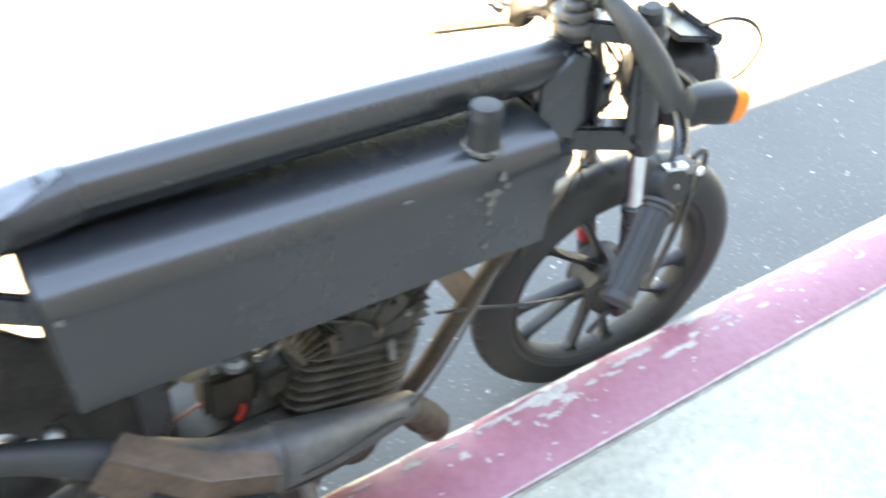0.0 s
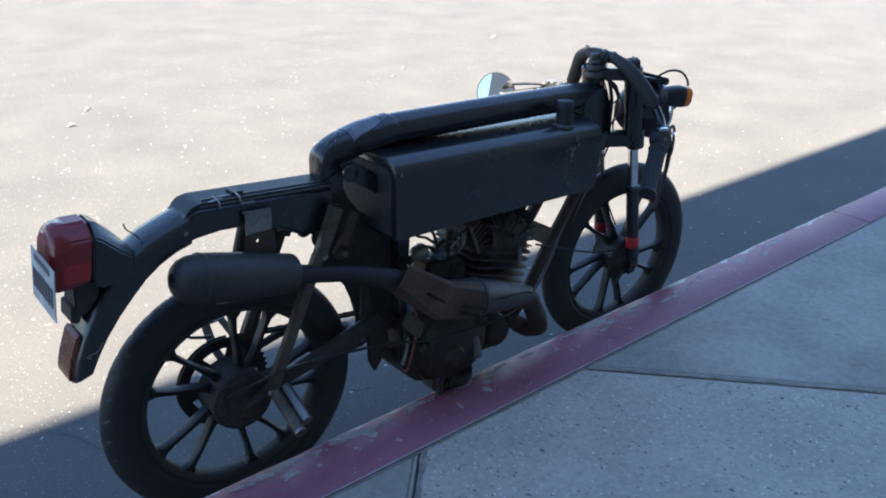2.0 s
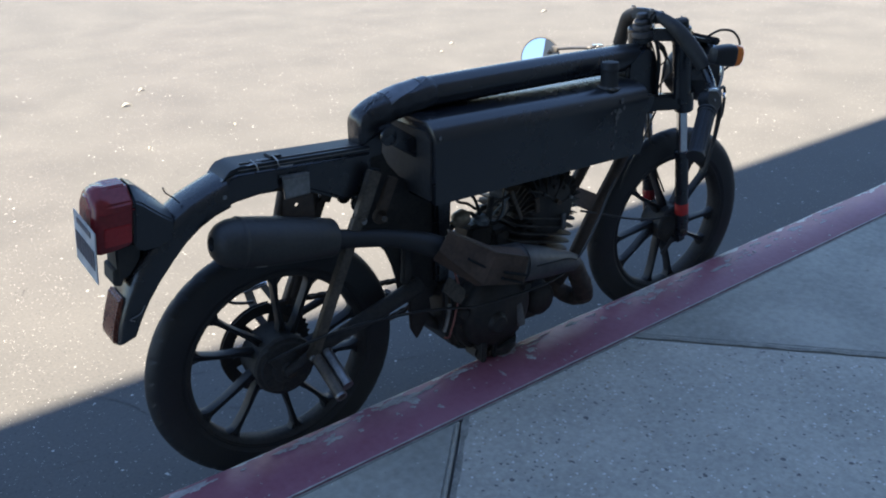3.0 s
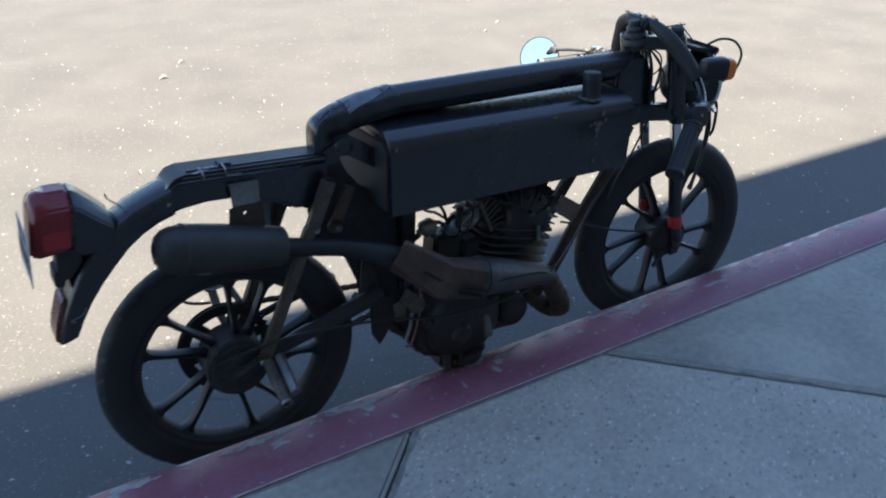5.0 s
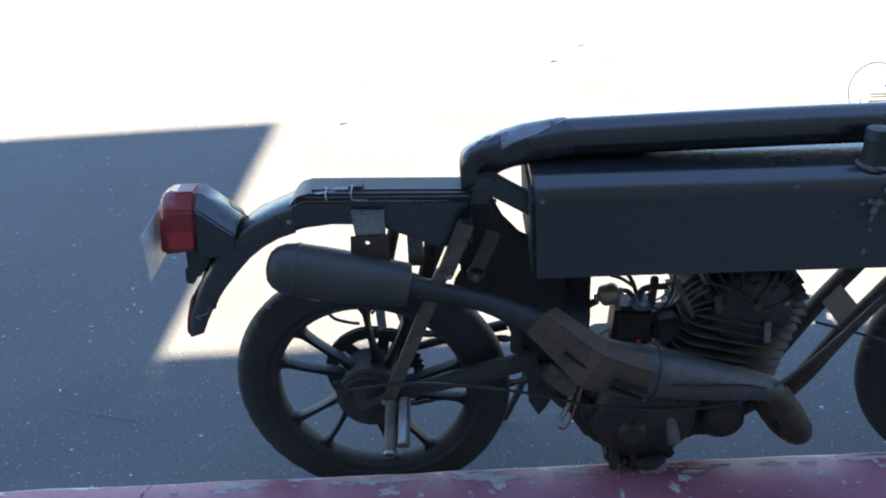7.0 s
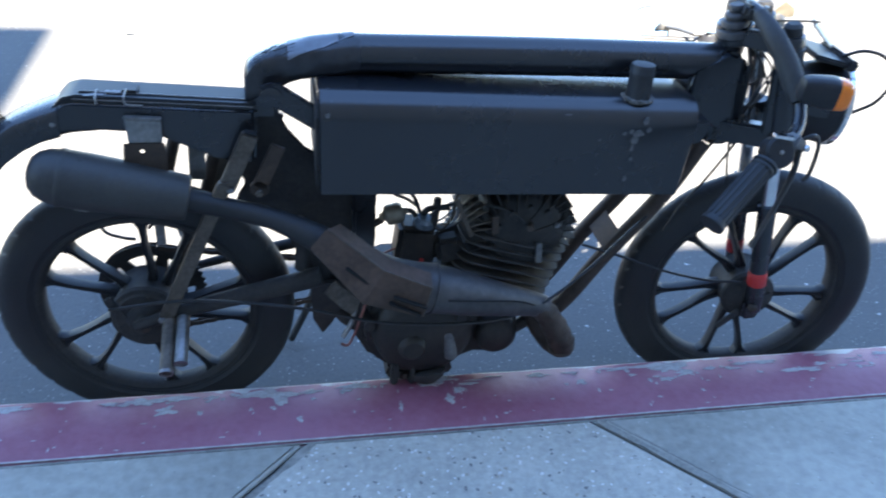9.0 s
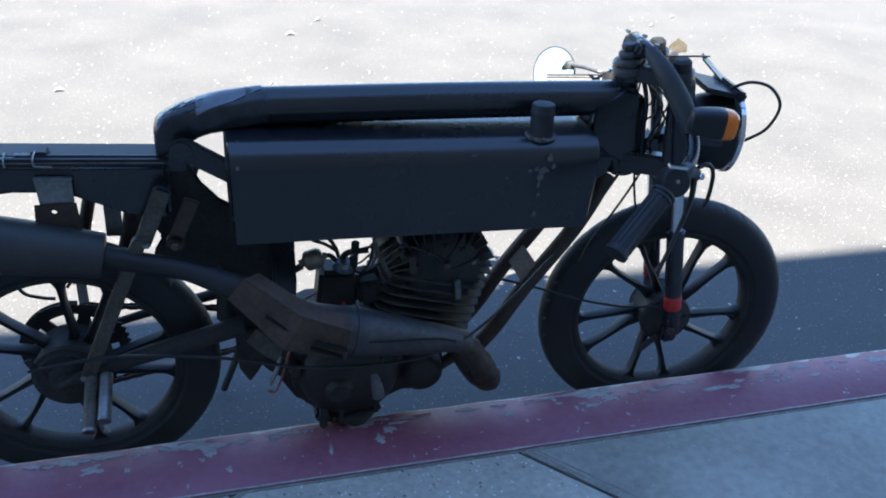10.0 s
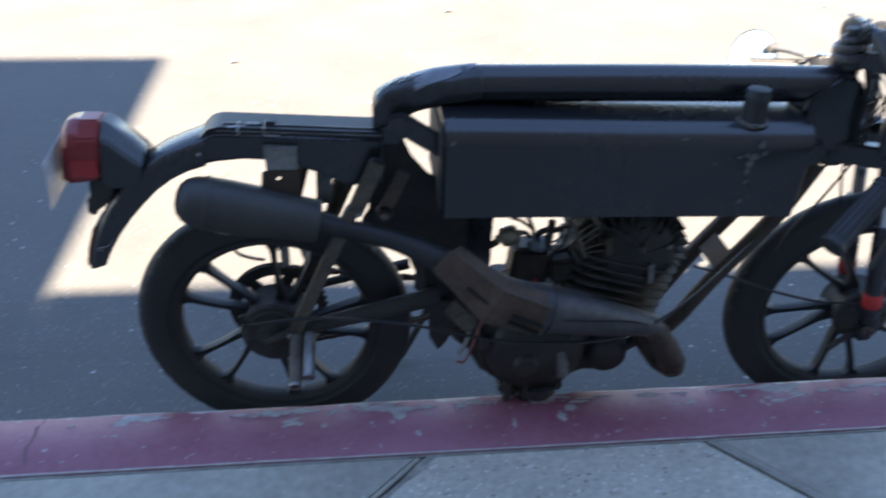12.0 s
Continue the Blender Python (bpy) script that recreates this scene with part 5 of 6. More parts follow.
def engine():
    yc = CY
    core = slab([(0.115, 0.35), (0.115, 0.24), (0.15, 0.175), (0.21, 0.15), (0.31, 0.15), (0.37, 0.175), (0.44, 0.17), (0.46, 0.20), (0.455, 0.29), (0.40, 0.345), (0.30, 0.38), (0.18, 0.38)], 0.045, 0.19, 0.014, 3)
    e = part("engine", core, GREASE, bike, "greasy black single-cylinder engine")
    part("side_cover", turned([(0.0, 0.066), (0.055, 0.066), (0.080, 0.060), (0.098, 0.046), (0.103, 0.024), (0.115, 0.020), (0.119, 0.0), (0, 0)], (0.250, 0.050, 0.270), (0, -1, 0), 40), GREASE, e, "round oily engine side cover")
    for k in range(8):
        a = radians(45 * k + 12)
        part("cover_screw", bolt((0.250 + 0.103 * math.cos(a), 0.032, 0.275 + 0.103 * math.sin(a)), (0, -1, 0), 0.006, 0.007), DARKRUST, e)
    part("cover_boss", turned([(0, 0.014), (0.020, 0.014), (0.027, 0.008), (0.030, 0.0), (0, 0)], (0.225, -0.014, 0.255), (0, -1, 0), 20), GREASE, e)
    part("sump_lug", block((0.055, 0.05, 0.030), pose(0.205, 0.028, 0.168, 0, 18, 0), 0.006), GREASE, e)
    part("sump_lug", block((0.060, 0.05, 0.030), pose(0.285, 0.030, 0.170, 0, -14, 0), 0.006), GREASE, e)
    for x, w in ((0.194, 0.016), (0.230, 0.012)):
        part("sump_lug", block((w, 0.030, 0.058), pose(x, 0.004, 0.180, 0, 3, 0), 0.004), SOOT, e)
    for a in (20, 75, 130, 200, 310):
        c, q = math.cos(radians(a)), math.sin(radians(a))
        part("cover_rib", strap((0.250 + 0.040 * c, -0.010, 0.270 + 0.040 * q), (0.250 + 0.094 * c, 0.004, 0.270 + 0.094 * q), 0.007, 0.010, bevel=0.002), GREASE, e)
    part("cover_boss", turned([(0, 0.016), (0.010, 0.016), (0.014, 0.010), (0.016, 0.0), (0, 0)], (0.320, -0.004, 0.325), (0, -1, 0), 14), SOOT, e)
    part("drain_bolt", bolt((0.215, 0.004, 0.172), (0, -0.3, -1), 0.008, 0.012), DARKRUST, e)
    part("front_cover", turned([(0.0, 0.04), (0.030, 0.04), (0.042, 0.030), (0.048, 0.0), (0, 0)], (0.405, 0.046, 0.245), (0, -1, 0), 28), GREASE, e)
    part("starter_boss", rod((0.295, -0.004, 0.285), (0.306, -0.012, 0.222), 0.014, 14), ALU, e, "dull alloy lug")
    part("gear_boss", rod((0.14, 0.045, 0.30), (0.14, 0.0, 0.30), 0.012, 12), GREASE, e)
    # barrel with flat fins, leaning forward
    lean = Vector((0.265, 0, 0.964)).normalized()
    fwd = Vector((0.964, 0, -0.265)).normalized()
    base = Vector((0.378, yc, 0.328))
    barrel = part("cylinder", sweep([base, base + lean * 0.16], 0.062, 24), GREASE, bike, "sooty finned iron cylinder")
    for k in range(7):
        c = base + lean * (0.142 - 0.0205 * k) + fwd * 0.017
        lx, ly, r = 0.109, 0.090, 0.034
        top, bot = [], []
        b = bmesh.new()
        for cx, cy, s0 in ((1, 1, 0), (-1, 1, 90), (-1, -1, 180), (1, -1, 270)):
            for q in range(4):
                t = radians(s0 + 30 * q)
                p = c + fwd * (cx * (lx - r) + r * math.cos(t)) + Vector((0, cy * (ly - r) + r * math.sin(t), 0))
                top.append(b.verts.new(p + lean * 0.0015))
                bot.append(b.verts.new(p - lean * 0.0015))
        b.faces.new(top)
        b.faces.new(bot[::-1])
        for q in range(16):
            b.faces.new((top[q], bot[q], bot[(q + 1) % 16], top[(q + 1) % 16]))
        part("fin", b, FIN, barrel)
    # cylinder head with fins like rays
    hc = base + lean * 0.150 + Vector((0.004, 0, 0))
    head = part("cylinder_head", turned([(0, -0.080), (0.045, -0.080), (0.055, -0.07), (0.055, 0.07), (0.045, 0.080), (0, 0.080)], hc, (0, 1, 0), 28), GREASE, bike, "cylinder head with radial fins")
    for k in range(19):
        a = radians(196 - 11.6 * k)
        d = Vector((math.cos(a), 0, math.sin(a)))
        ln = 0.108 if 4 < k < 16 else 0.098
        ln = min(ln, (0.569 - hc.z) / max(d.z, 0.05)) + (0.003 if k % 2 else 0.0)
        part("head_fin", strap(hc + d * 0.040, hc + d * ln, 0.168 - 0.010 * (k % 3), 0.003, flat=Vector((-d.z, 0, d.x)), bevel=0.0008), GREASE, head)
    part("head_cover", turned([(0, -0.082), (0.056, -0.082), (0.074, -0.076), (0.085, -0.060), (0.087, -0.03), (0.087, 0.06), (0.078, 0.075), (0, 0.078)], hc + Vector((0.022, 0, 0.008)), (0, 1, 0), 30), SOOT, head)
    for p, q in (((0.326, 0.503), (0.383, 0.518)), ((0.322, 0.513), (0.362, 0.540)), ((0.318, 0.525), (0.354, 0.553)), ((0.314, 0.540), (0.344, 0.562)), ((0.310, 0.555), (0.330, 0.571)), ((0.329, 0.494), (0.392, 0.500))):
        mid = ((p[0] + q[0]) / 2, (p[1] + q[1]) / 2 + 0.004)
        part("head_rib", sweep([(p[0], 0.027, p[1]), (mid[0], 0.026, mid[1]), (q[0], 0.029, q[1])], 0.0015, 6, 4), GRIME, head)
        part("rib_web", slab([(p[0], p[1] - 0.001), (p[0], p[1] + 0.001), (q[0], q[1] + 0.001), (q[0], q[1] - 0.001)], 0.029, 0.085, 0), GREASE, head)
    part("edge_strap", strap((0.334, 0.028, 0.484), (0.298, 0.028, 0.566), 0.009, 0.004, bevel=0.001), GRIME, head)
    part("stud", strap((0.373, 0.020, 0.532), (0.378, 0.020, 0.494), 0.013, 0.006, bevel=0.001), DARKRUST, head)
    part("stud", strap((0.467, 0.019, 0.470), (0.472, 0.019, 0.424), 0.012, 0.006, bevel=0.001), ALU, head)
    for k in range(12):
        a = radians(-20 + 10.5 * k)
        d = Vector((math.cos(a), 0, math.sin(a)))
        c = hc + Vector((0.022, 0, 0.008))
        part("fin_tip", strap(c + d * 0.070, c + d * min(0.101 + 0.004 * (k % 2), (0.571 - c.z) / max(d.z, 0.05)), 0.150, 0.0028, flat=Vector((-d.z, 0, d.x)), bevel=0), SOOT, head)
    for k in range(5):
        a = radians(20 + 35 * k)
        part("head_nut", bolt(hc + Vector((0.022 + 0.062 * math.cos(a), -0.082, 0.008 + 0.062 * math.sin(a))), (0, -1, 0), 0.006, 0.007), SOOT if k else ALU, head)
    part("spark_plug", sweep([hc + Vector((0.03, -0.07, 0.03)), hc + Vector((0.025, -0.095, 0.033)), hc + Vector((0.02, -0.105, 0.035))], 0.006, 10), DARKRUST, head)
    # carburettor and its plumbing
    cb = part("carburettor", block((0.080, 0.065, 0.090), pose(0.236, 0.095, 0.438, 0, 6, 0), 0.010), GREASE, bike, "dirty alloy carburettor with blue cap")
    part("bowl", turned([(0, 0), (0.024, 0), (0.028, 0.01), (0.028, 0.035), (0, 0.035)], (0.235, 0.095, 0.366), (0.06, 0, 1), 18), GREASE, cb)
    part("cap", turned([(0, 0.018), (0.016, 0.018), (0.022, 0.012), (0.022, 0.0), (0, 0)], (0.250, 0.085, 0.480), (0.12, -0.1, 1), 18), BLUE, cb, "blue cap")
    part("throttle_elbow", sweep([(0.247, 0.094, 0.482), (0.25, 0.092, 0.500), (0.262, 0.090, 0.512), (0.30, 0.088, 0.515)], 0.0065, 10), CABLE, cb)
    part("intake", rod((0.265, 0.10, 0.43), (0.345, CY, 0.43), 0.034, 18), GREASE, cb)
    part("fuel_filter", turned([(0, 0), (0.007, 0), (0.008, 0.008), (0.018, 0.013), (0.0205, 0.018), (0.0205, 0.040), (0.015, 0.047), (0.007, 0.049), (0.006, 0.056), (0, 0.056)], (0.163, 0.085, 0.498), (1, 0.05, 0.25), 18), BRASS, bike, "brass in-line fuel filter")
    part("fuel_tap", rod((0.148, 0.085, 0.482), (0.17, 0.085, 0.494), 0.007, 10), GREASE, bike)
    part("fuel_hose", sweep([(0.205, 0.087, 0.505), (0.222, 0.088, 0.510), (0.235, 0.088, 0.497), (0.24, 0.09, 0.475)], 0.005, 10), CABLE, bike)
    part("fuel_hose", sweep([(0.165, 0.10, 0.60), (0.185, 0.095, 0.55), (0.215, 0.09, 0.535), (0.24, 0.09, 0.515)], 0.0035, 8), CABLE, bike)
    part("loose_wire", sweep([(0.15, 0.09, 0.40), (0.185, 0.08, 0.425), (0.205, 0.075, 0.437)], 0.0022, 8), WIRE_RED, bike)
    part("loose_wire", sweep([(0.235, 0.06, 0.385), (0.243, 0.055, 0.405), (0.245, 0.055, 0.418)], 0.004, 8), BAND, bike)
    part("loose_wire", sweep([(0.245, 0.09, 0.50), (0.275, 0.08, 0.49), (0.30, 0.07, 0.515), (0.325, 0.06, 0.54)], 0.0022, 8), BLUE, bike)
    for k in range(5):
        u = 0.008 * k
        part("cable_loop", sweep([(0.262 + u, 0.075, 0.485), (0.282 + u, 0.066, 0.478 + 0.5 * u), (0.300 + u, 0.064, 0.505), (0.306 + 0.8 * u, 0.066, 0.545), (0.318 + u, 0.070, 0.585)], 0.0026, 8, 5), (CABLE, BLUE, STEEL, CABLE, CABLE)[k], bike)
    part("throttle_slide", rod((0.268, 0.075, 0.485), (0.272, 0.072, 0.545), 0.008, 12), SOOT, bike)
    part("fuel_hose", sweep([(0.145, 0.08, 0.575), (0.18, 0.078, 0.575), (0.215, 0.076, 0.56), (0.232, 0.078, 0.535), (0.24, 0.08, 0.51)], 0.004, 8, 5), CABLE, bike)
    part("coil_block", block((0.050, 0.04, 0.055), pose(0.300, 0.075, 0.432, 0, -8, 0), 0.008), SOOT, bike)
    part("oil_clot", turned([(0, 0.030), (0.018, 0.026), (0.034, 0.014), (0.040, 0.0), (0, -0.01)], (0.262, 0.010, 0.172), (0.1, -0.4, -1), 14), SOOT, e)
    rnd = random.Random(21)
    for k in range(14):
        x, z = 0.19 + 0.11 * rnd.random(), 0.172 + 0.03 * rnd.random()
        r = 0.008 + 0.010 * rnd.random()
        part("grime_lump", turned([(0, -r), (r * 0.8, -r * 0.5), (r * (0.8 + 0.4 * rnd.random()), 0), (r * 0.7, r * 0.6), (0, r * (0.9 + 0.5 * rnd.random()))], (x, 0.012 + 0.02 * rnd.random(), z), (rnd.uniform(-0.5, 0.5), -0.6, -0.6), 9), SOOT, e)
    part("ignition_lead", sweep([(0.26, 0.07, 0.51), (0.285, 0.06, 0.535), (0.33, 0.045, 0.548), (0.38, 0.035, 0.543), (0.42, 0.03, 0.525), (0.435, 0.022, 0.513)], 0.0032, 8, 6), CABLE, bike)


engine()


def front_end():
    rake = SD(-0.16, 0, 0.987).normalized()
    # fork legs
    for v, s in ((-0.068, -1), (0.068, 1)):
        base = S(0.199, v, 0.262)
        leg = part("fork_leg", turned([(0, 0), (0.012, 0), (0.0165, 0.006), (0.0185, 0.02), (0.0185, 0.255), (0.0205, 0.257), (0.0205, 0.272), (0.016, 0.275), (0, 0.275)], base, rake, 22), BLACK, bike, "black fork slider")
        part("stanchion", rod(base + rake * 0.27, base + rake * 0.64, 0.0145, 20), CHROME, leg, "worn chrome stanchion")
        # the far leg's band takes the darker red: its shade put into the colour
        part("band", turned([(0.0186, 0.074), (0.0194, 0.075), (0.0194, 0.108), (0.0186, 0.109), (0.0186, 0.074)], base, rake, 22), BAND if s < 0 else LENS_AND_DIM_RED, leg, "red tape band round the fork leg")
        if s < 0:
            part("upper_shroud", turned([(0.015, 0.415), (0.024, 0.42), (0.0255, 0.60), (0.015, 0.605), (0.015, 0.415)], base, rake, 20), BLACK, leg)
        if s < 0:
            part("lamp_bracket", strap(S(0.118, v * 1.12, 0.690), S(0.106, v * 1.12, 0.820), 0.056, 0.008, flat=SD(0, 1, 0), bevel=0.003), BLACK, leg)
        part("fork_cap", turned([(0, 0.646), (0.012, 0.646), (0.0175, 0.640), (0.0175, 0.624), (0.0, 0.624)], base, rake, 18), DUSTY, leg)
        part("drop_out", block((0.034, 0.018, 0.050), STEER @ pose(0.190, v, 0.268, 0, -9, 0), 0.006), BLACK, leg)
    part("axle_nut", bolt(S(0.187, -0.080, 0.282), SD(0, -1, 0), 0.010, 0.010), DARKRUST, bike)
    part("brake_lever_arm", strap(S(0.172, -0.062, 0.258), S(0.128, -0.066, 0.215), 0.016, 0.006), DUSTY, bike)
    # yokes
    for u0, u1, w, h, n in ((0.004, 0.138, 0.677, 0.054, "lower_yoke"), (0.010, 0.100, 0.858, 0.040, "upper_yoke")):
        bm = bmesh.new()
        for v in (-0.068, 0.068):
            merge(bm, turned([(0, -h / 2), (0.024, -h / 2), (0.026, -h / 2 + 0.003), (0.026, h / 2 - 0.003), (0.024, h / 2), (0, h / 2)], S(u1, v, w), rake, 20))
            merge(bm, strap(S(u0 + 0.02, v * 0.35, w), S(u1, v, w), 0.036, h * 0.8, flat=SD(0.16, 0, 1), bevel=0.005))
        merge(bm, turned([(0, -h / 2), (0.031, -h / 2), (0.034, -h / 2 + 0.003), (0.034, h / 2 - 0.003), (0.031, h / 2), (0, h / 2)], S(u0 + 0.012, 0, w), rake, 24))
        part(n, bm, BLACK, bike)
    part("stem_nut", turned([(0, 0.041), (0.0125, 0.041), (0.0145, 0.038), (0.0145, 0.032), (0.0115, 0.030), (0.0115, 0.028), (0.018, 0.026), (0.0205, 0.023), (0.0205, 0.018), (0.0175, 0.016), (0.0175, 0.014), (0.024, 0.012), (0.0255, 0.009), (0.0255, 0.002), (0.0225, 0.0), (0.0225, -0.003), (0.030, -0.005), (0.031, -0.008), (0.031, -0.017), (0.028, -0.02), (0, -0.02)], S(0.014, -0.012, 0.872), rake, 24), PIPE, bike, "stacked steering stem nut")
    cl = part("bar_clamp", block((0.045, 0.085, 0.026), STEER @ pose(0.036, 0, 0.902, 0, 14, 0), 0.007), DUSTY, bike)
    for v in (-0.034, 0.034):
        for u in (0.018, 0.054):
            part("clamp_bolt", bolt(S(u, v, 0.917 - (u - 0.03) * 0.25), SD(0.2, 0, 1), 0.006, 0.006), STEEL, cl)
    # handlebar: dropped, swept back to both grips
    half = [(0.034, 0.0, 0.910), (0.040, 0.045, 0.905), (0.056, 0.090, 0.880), (0.080, 0.125, 0.838), (0.100, 0.158, 0.790), (0.094, 0.192, 0.755), (0.062, 0.226, 0.735), (0.026, 0.253, 0.711), (-0.038, 0.297, 0.660), (-0.068, 0.319, 0.634)]
    high = [(0.034, 0.0, 0.910), (0.040, 0.045, 0.905), (0.050, 0.085, 0.885), (0.072, 0.120, 0.845), (0.092, 0.155, 0.800), (0.095, 0.200, 0.768), (0.0665, 0.248, 0.744), (0.0, 0.268, 0.737), (-0.078, 0.285, 0.731)]
    for s, run in ((-1, half), (1, high)):
        pts = [S(u, v * s, w) for u, v, w in run]
        bar = part("handlebar", sweep(pts, 0.0115, 14, 5), BLACK, bike, "dropped black handlebar")
        part("sleeve", sweep([S(u, v * s, w) for u, v, w in run[1:5]], [0.0135, 0.0185, 0.0200, 0.0190], 16, 5), DUSTY, bar)
        g0, g1 = (S(0.026, -0.252, 0.711), S(-0.075, -0.324, 0.628)) if s < 0 else (S(0.0665, 0.248, 0.743), S(-0.078, 0.285, 0.731))
        ax = (g1 - g0)
        L = ax.length
        grip = bmesh.new()
        prof = [(0.0, 0.0), (0.0225, 0.0), (0.0240, 0.003), (0.0235, 0.006), (0.0205, 0.008), (0.0225, 0.011), (0.0225, 0.014), (0.0198, 0.017), (0.0196, L * 0.5), (0.0198, L - 0.012), (0.0222, L - 0.008), (0.0222, L - 0.001), (0.019, L), (0.0, L)]
        turned(prof, g0, ax, 30, bm=grip)
        # left grip paler than the right: sunlight put into its colour
        g = part("grip", grip, RUBBER if s < 0 else PALE, bar, "ribbed grey-black rubber grip" if s < 0 else "ribbed grip in a pale, sunlit grey")
        q = Vector((0, 0, 1)).rotation_difference(ax.normalized()).to_matrix()
        for k in range(14):
            a = 2 * math.pi * k / 14
            o = q @ Vector((0.0197 * math.cos(a), 0.0197 * math.sin(a), 0))
            part("grip_rib", rod(g0 + o + ax * 0.10, g0 + o + ax * 0.90, 0.0020, 6), RUBBER, g)
        # switch and throttle pod
        pc = S(0.045, -0.238, 0.727) if s < 0 else S(0.078, 0.236, 0.750)
        off = Vector((0, 0, 0)) if s < 0 else SD(0.026, -0.016, 0.024)
        face = SD(0.10, 1.0 * s, 0.45).normalized()
        pod = part("switch_pod", turned([(0, -0.016), (0.024, -0.016), (0.028, -0.012), (0.028, 0.012), (0.024, 0.016), (0.0, 0.016)], pc, face, 24), PLASTIC, bar, "round black throttle housing")
        part("pod_screw", bolt(pc + face * 0.016, face, 0.004, 0.002), STEEL, pod)
        part("pod_clip", block((0.034, 0.014, 0.006), Matrix.Translation(pc + Vector((0.004, 0.0, 0.029))) @ pose(0, 0, 0, 0, 4, -12), 0.001), CHROME, pod, "bright metal clip")
        perch = part("lever_perch", block((0.040, 0.026, 0.024), Matrix.Translation(S(0.082, 0.222 * s, 0.738) + off) @ pose(0, 0, 0, 0, 35, -7 - 30 * s), 0.004), ALU, bar, "alloy lever perch")
        part("perch_screw", bolt(S(0.096, 0.235 * s, 0.735) + off, SD(0.4, 1.0 * s, 0.3), 0.007, 0.006), CHROME, perch)
        part("lever", sweep([S(0.090, -0.226, 0.728), S(0.085, -0.240, 0.690), S(0.068, -0.250, 0.630), S(0.052, -0.252, 0.570), S(0.046, -0.250, 0.545)] if s < 0 else
                           [S(0.120, 0.225, 0.752), S(0.112, 0.262, 0.738), S(0.075, 0.300, 0.724), S(0.0, 0.325, 0.710), S(-0.04, 0.33, 0.704)], [0.009, 0.0075, 0.006, 0.0055, 0.008], 10, 5, flat=(0.7, 1.2)), DUSTY if s < 0 else ALU, perch, "brake lever")
    # headlamp
    c = S(0.211, -0.022, 0.740)
    fw = SD(1.0, -0.10, -0.05)
    shell = part("headlamp", turned([(0, -0.085), (0.01908, -0.084), (0.0477, -0.070), (0.06784, -0.045), (0.07738, -0.012), (0.08003, 0.012), (0.08003, 0.025), (0.07632, 0.028), (0.07632, 0.012), (0, -0.03)], c, fw, 40), PLASTIC, bike, "round black headlamp bucket")
    part("bezel", turned([(0.08003, 0.021), (0.08374, 0.023), (0.08374, 0.032), (0.07738, 0.036), (0.07526, 0.030), (0.08003, 0.021)], c, fw, 40), CHROME, shell, "thin bright rim")
    part("glass", turned([(0.07685, 0.030), (0.06148, 0.038), (0.03604, 0.044), (0, 0.046), (0, 0.043), (0.03604, 0.041), (0.06148, 0.035), (0.07685, 0.027)], c, fw, 40), GLASS, shell)
    part("reflector_bowl", turned([(0.07526, 0.026), (0.0636, 0.004), (0.0318, -0.018), (0, -0.024)], c, fw, 32), CHROME, shell)
    for s in (-1,):
        part("lamp_ear", strap(S(0.122, 0.080 * s, 0.752), S(0.20, 0.075 * s - 0.022, 0.748), 0.03, 0.006, flat=SD(0, 1, 0)), BLACK, shell)
        # flashers
        ic, ia = S(0.108, 0.216 * s, 0.830), SD(1.0, -0.16, -0.06).normalized()
        right = ia.cross(Vector((0, 0, 1))).normalized()
        top = right.cross(ia)

        def squarish(profile, e=3.4, n=32):
            b = bmesh.new()
            loops = []
            for r, h in profile:
                loop = []
                for k in range(n):
                    a = 2 * math.pi * k / n
                    c, q = math.cos(a), math.sin(a)
                    loop.append(b.verts.new(ic + ia * h + right * (r * 0.88 * math.copysign(abs(c) ** (2 / e), c)) + top * (r * 0.98 * math.copysign(abs(q) ** (2 / e), q))))
                loops.append(loop)
            for p, q in zip(loops, loops[1:]):
                for k in range(n):
                    b.faces.new((p[k], p[(k + 1) % n], q[(k + 1) % n], q[k]))
            b.faces.new(loops[0])
            b.faces.new(loops[-1][::-1])
            return b

        fl = part("indicator", squarish([(0.010, -0.044), (0.019, -0.041), (0.0235, -0.030), (0.0262, -0.010), (0.0275, 0.004), (0.0275, 0.014), (0.0262, 0.016)]), PLASTIC, bike, "black indicator with amber lens")
        part("lens", squarish([(0.0266, 0.0150), (0.0268, 0.022), (0.0255, 0.032), (0.021, 0.038), (0.012, 0.041), (0.004, 0.0415)]), LENS_AMBER, fl, "amber plastic lens", smooth=30)
        part("stem", rod(S(0.114, 0.196 * s, 0.822), S(0.165, 0.07 * s - 0.01, 0.790), 0.008, 12), PLASTIC, fl)
    # visor strips and bracket above the lamp
    vis = part("lamp_visor", block((0.070, 0.110, 0.010), STEER @ pose(0.186, -0.02, 0.834, 0, 12, 0), 0.003), PLASTIC, bike, "black visor over the headlamp")
    part("visor_lip", block((0.022, 0.12, 0.020), STEER @ pose(0.224, -0.022, 0.829, 0, 18, 0), 0.004), PLASTIC, vis)
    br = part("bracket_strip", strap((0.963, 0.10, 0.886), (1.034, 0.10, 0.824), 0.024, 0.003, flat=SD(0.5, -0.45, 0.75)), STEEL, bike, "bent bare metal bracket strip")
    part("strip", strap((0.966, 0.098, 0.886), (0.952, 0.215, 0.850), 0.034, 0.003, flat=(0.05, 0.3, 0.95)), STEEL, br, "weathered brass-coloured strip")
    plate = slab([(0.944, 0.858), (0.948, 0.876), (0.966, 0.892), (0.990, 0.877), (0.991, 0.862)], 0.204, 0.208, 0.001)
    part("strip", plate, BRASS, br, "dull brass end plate")
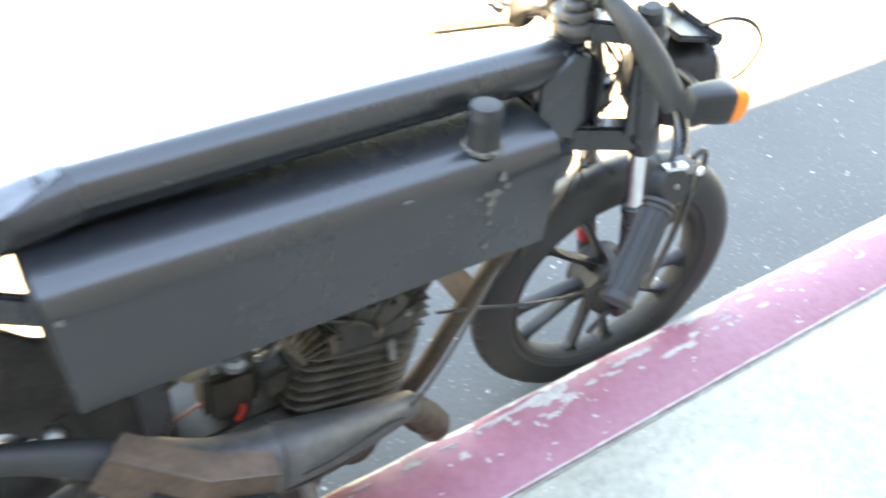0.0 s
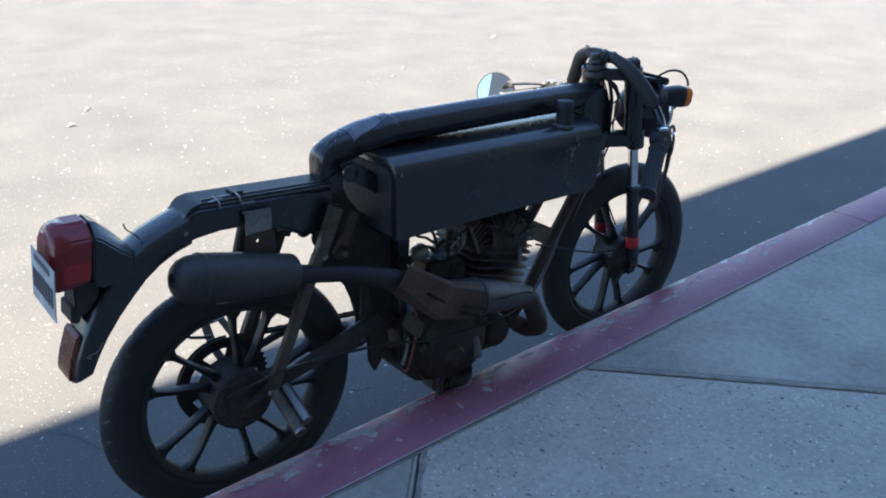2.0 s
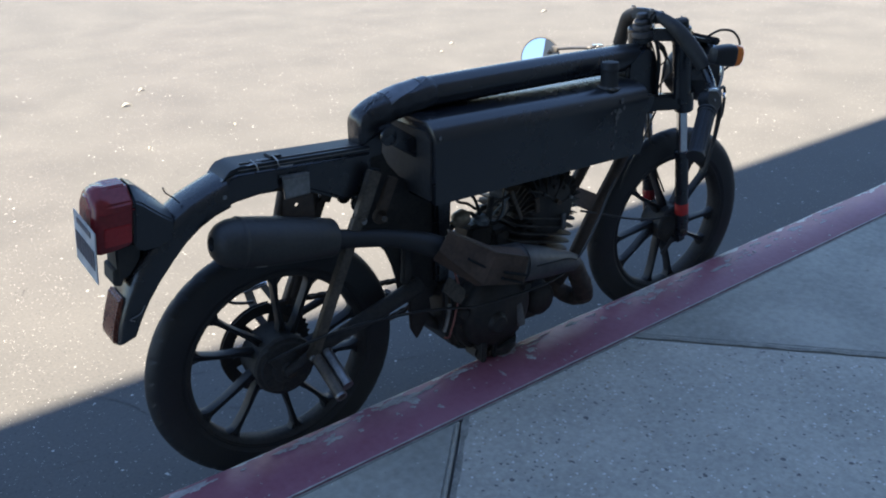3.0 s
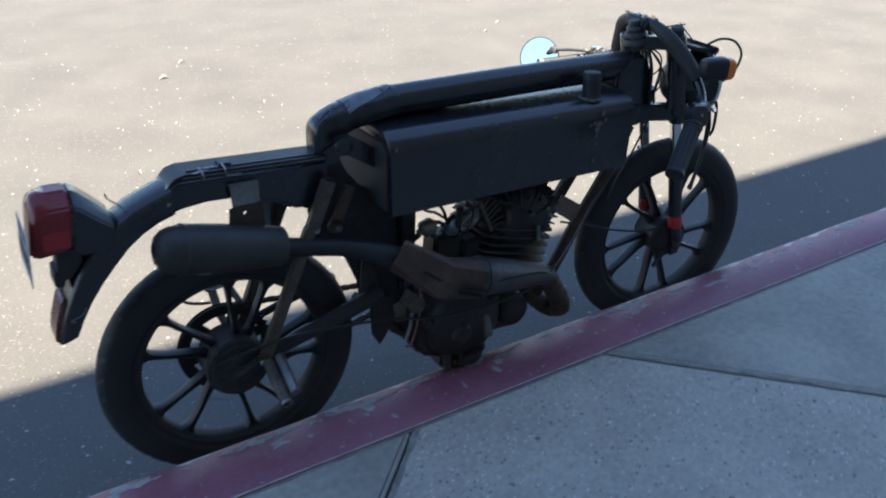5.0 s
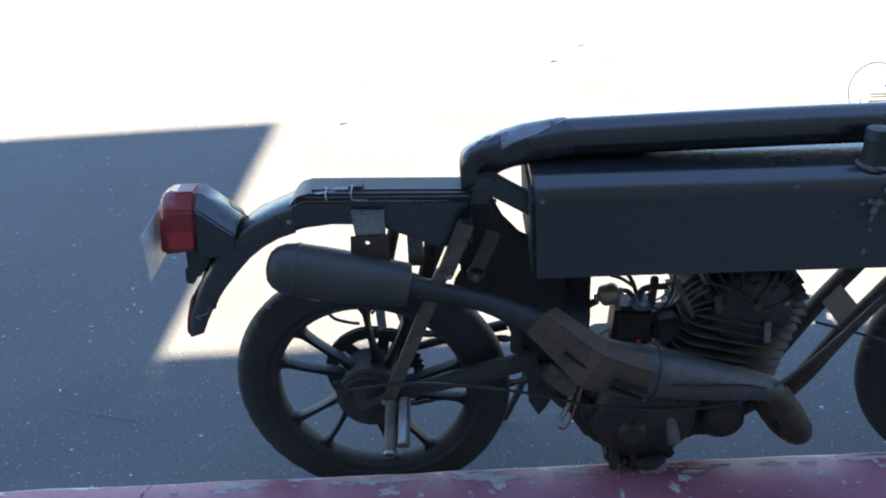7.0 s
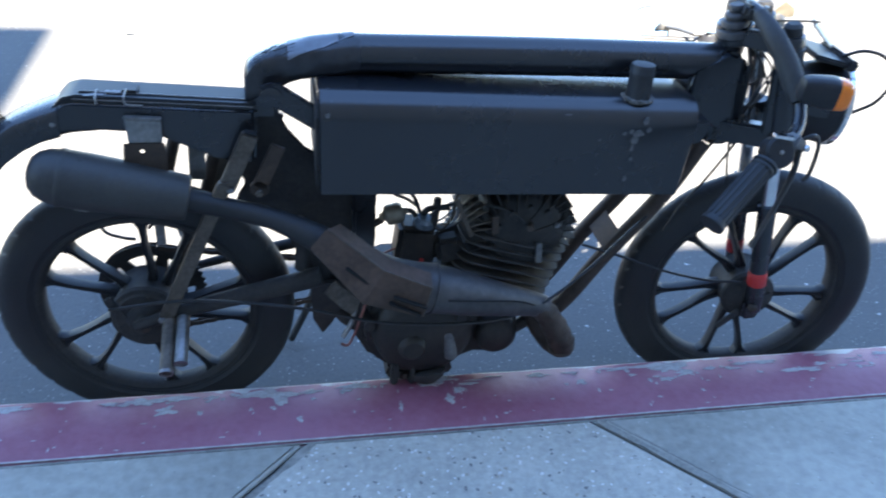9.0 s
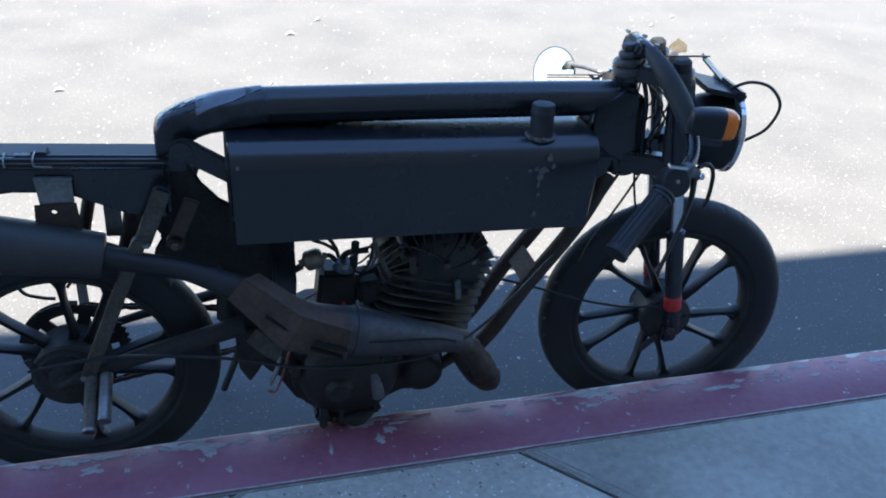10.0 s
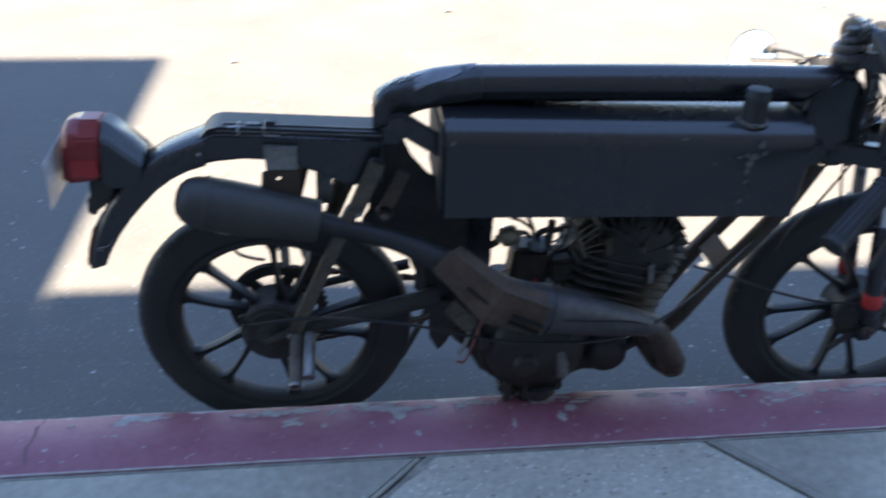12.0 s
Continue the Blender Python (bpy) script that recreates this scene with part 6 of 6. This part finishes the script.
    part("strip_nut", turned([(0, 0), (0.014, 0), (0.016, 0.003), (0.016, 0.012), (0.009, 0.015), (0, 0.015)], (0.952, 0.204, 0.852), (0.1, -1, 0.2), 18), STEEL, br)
    part("speed_cable", sweep([S(0.215, -0.05, 0.838), S(0.242, -0.07, 0.856), S(0.277, -0.085, 0.850), S(0.302, -0.09, 0.815), S(0.290, -0.085, 0.768), S(0.262, -0.07, 0.738), S(0.242, -0.06, 0.722)], 0.0032, 8, 8), CABLE, bike)
    part("throttle_cable", sweep([S(0.096, -0.220, 0.746), S(0.120, -0.212, 0.748), S(0.136, -0.205, 0.722), S(0.136, -0.205, 0.675), S(0.132, -0.20, 0.655)], 0.0040, 8, 6), CABLE, bike)
    part("front_brake_cable", sweep([S(0.07, -0.05, 0.69), S(0.060, -0.04, 0.64), (0.815, 0.08, 0.56), (0.780, 0.085, 0.50), (0.765, 0.095, 0.44)], 0.0026, 8, 6), CABLE, bike)
    part("speedo_cable", sweep([(0.575, 0.06, 0.435), (0.66, 0.058, 0.405), (0.76, 0.052, 0.368), (0.86, 0.05, 0.340), S(0.135, -0.055, 0.330), S(0.160, -0.055, 0.328)], 0.003, 8, 6), CABLE, bike)
    rnd = random.Random(11)
    for k in range(7):
        a = S(0.05 + rnd.uniform(-0.01, 0.02), rnd.uniform(-0.03, 0.03), 0.850)
        p1 = S(0.085 + rnd.uniform(-0.03, 0.035), rnd.uniform(-0.06, 0.06), 0.785 + rnd.uniform(-0.02, 0.02))
        p2 = S(0.075 + rnd.uniform(-0.025, 0.03), rnd.uniform(-0.05, 0.05), 0.725 + rnd.uniform(-0.02, 0.02))
        e = S(0.085 + rnd.uniform(-0.01, 0.03), rnd.uniform(-0.03, 0.03), 0.665)
        part("wiring", sweep([a, p1, p2, e], 0.0021, 7, 6), CABLE, bike)
    for k, v in enumerate((-0.050, -0.040)):
        part("control_cable", sweep([S(0.030 + 0.006 * k, v * 0.7, 0.872), S(0.048 + 0.005 * k, v, 0.80), S(0.052 + 0.004 * k, v, 0.73), S(0.062 + 0.004 * k, v * 0.9, 0.665)], 0.0036, 8, 6), CABLE, bike)
    for v in (-0.015,):
        part("control_cable", sweep([S(0.06, v, 0.66), S(0.075, v, 0.58), S(0.10, v, 0.50), S(0.14, v - 0.02, 0.40)], 0.0026, 8, 6), CABLE, bike)
    # mirror on the left grip
    arm = part("mirror_arm", sweep([S(0.062, 0.246, 0.745), S(0.058, 0.248, 0.770), (0.866, 0.345, 0.778), (0.858, 0.40, 0.770), (0.846, 0.452, 0.760)], 0.0045, 10, 6), ALU, bike, "mirror on a bright arm")
    part("ball_joint", turned([(0, -0.012), (0.010, -0.008), (0.012, 0.0), (0.010, 0.008), (0, 0.012)], (0.844, 0.458, 0.759), (0, 0, 1), 16), ALU, arm)
    mc = S(-0.021, 0.372, 0.730)
    md = Vector((-0.80, -0.48, 0.24))
    part("mirror_neck", rod((0.844, 0.458, 0.759), mc - md.normalized() * 0.016, 0.008, 12), DUSTY, arm)
    part("mirror_shell", turned([(0, -0.022), (0.028, -0.019), (0.051, -0.009), (0.0600, 0.0), (0.0600, 0.005), (0.0575, 0.006), (0.0575, 0.004), (0, 0.003)], mc, md, 40), DUSTY, arm)
    part("mirror_glass", turned([(0, 0.0036), (0.0570, 0.0036), (0.0570, 0.0048), (0, 0.0048)], mc, md, 40), MIRROR, arm, "round mirror glass reflecting the bright sky")


front_end()
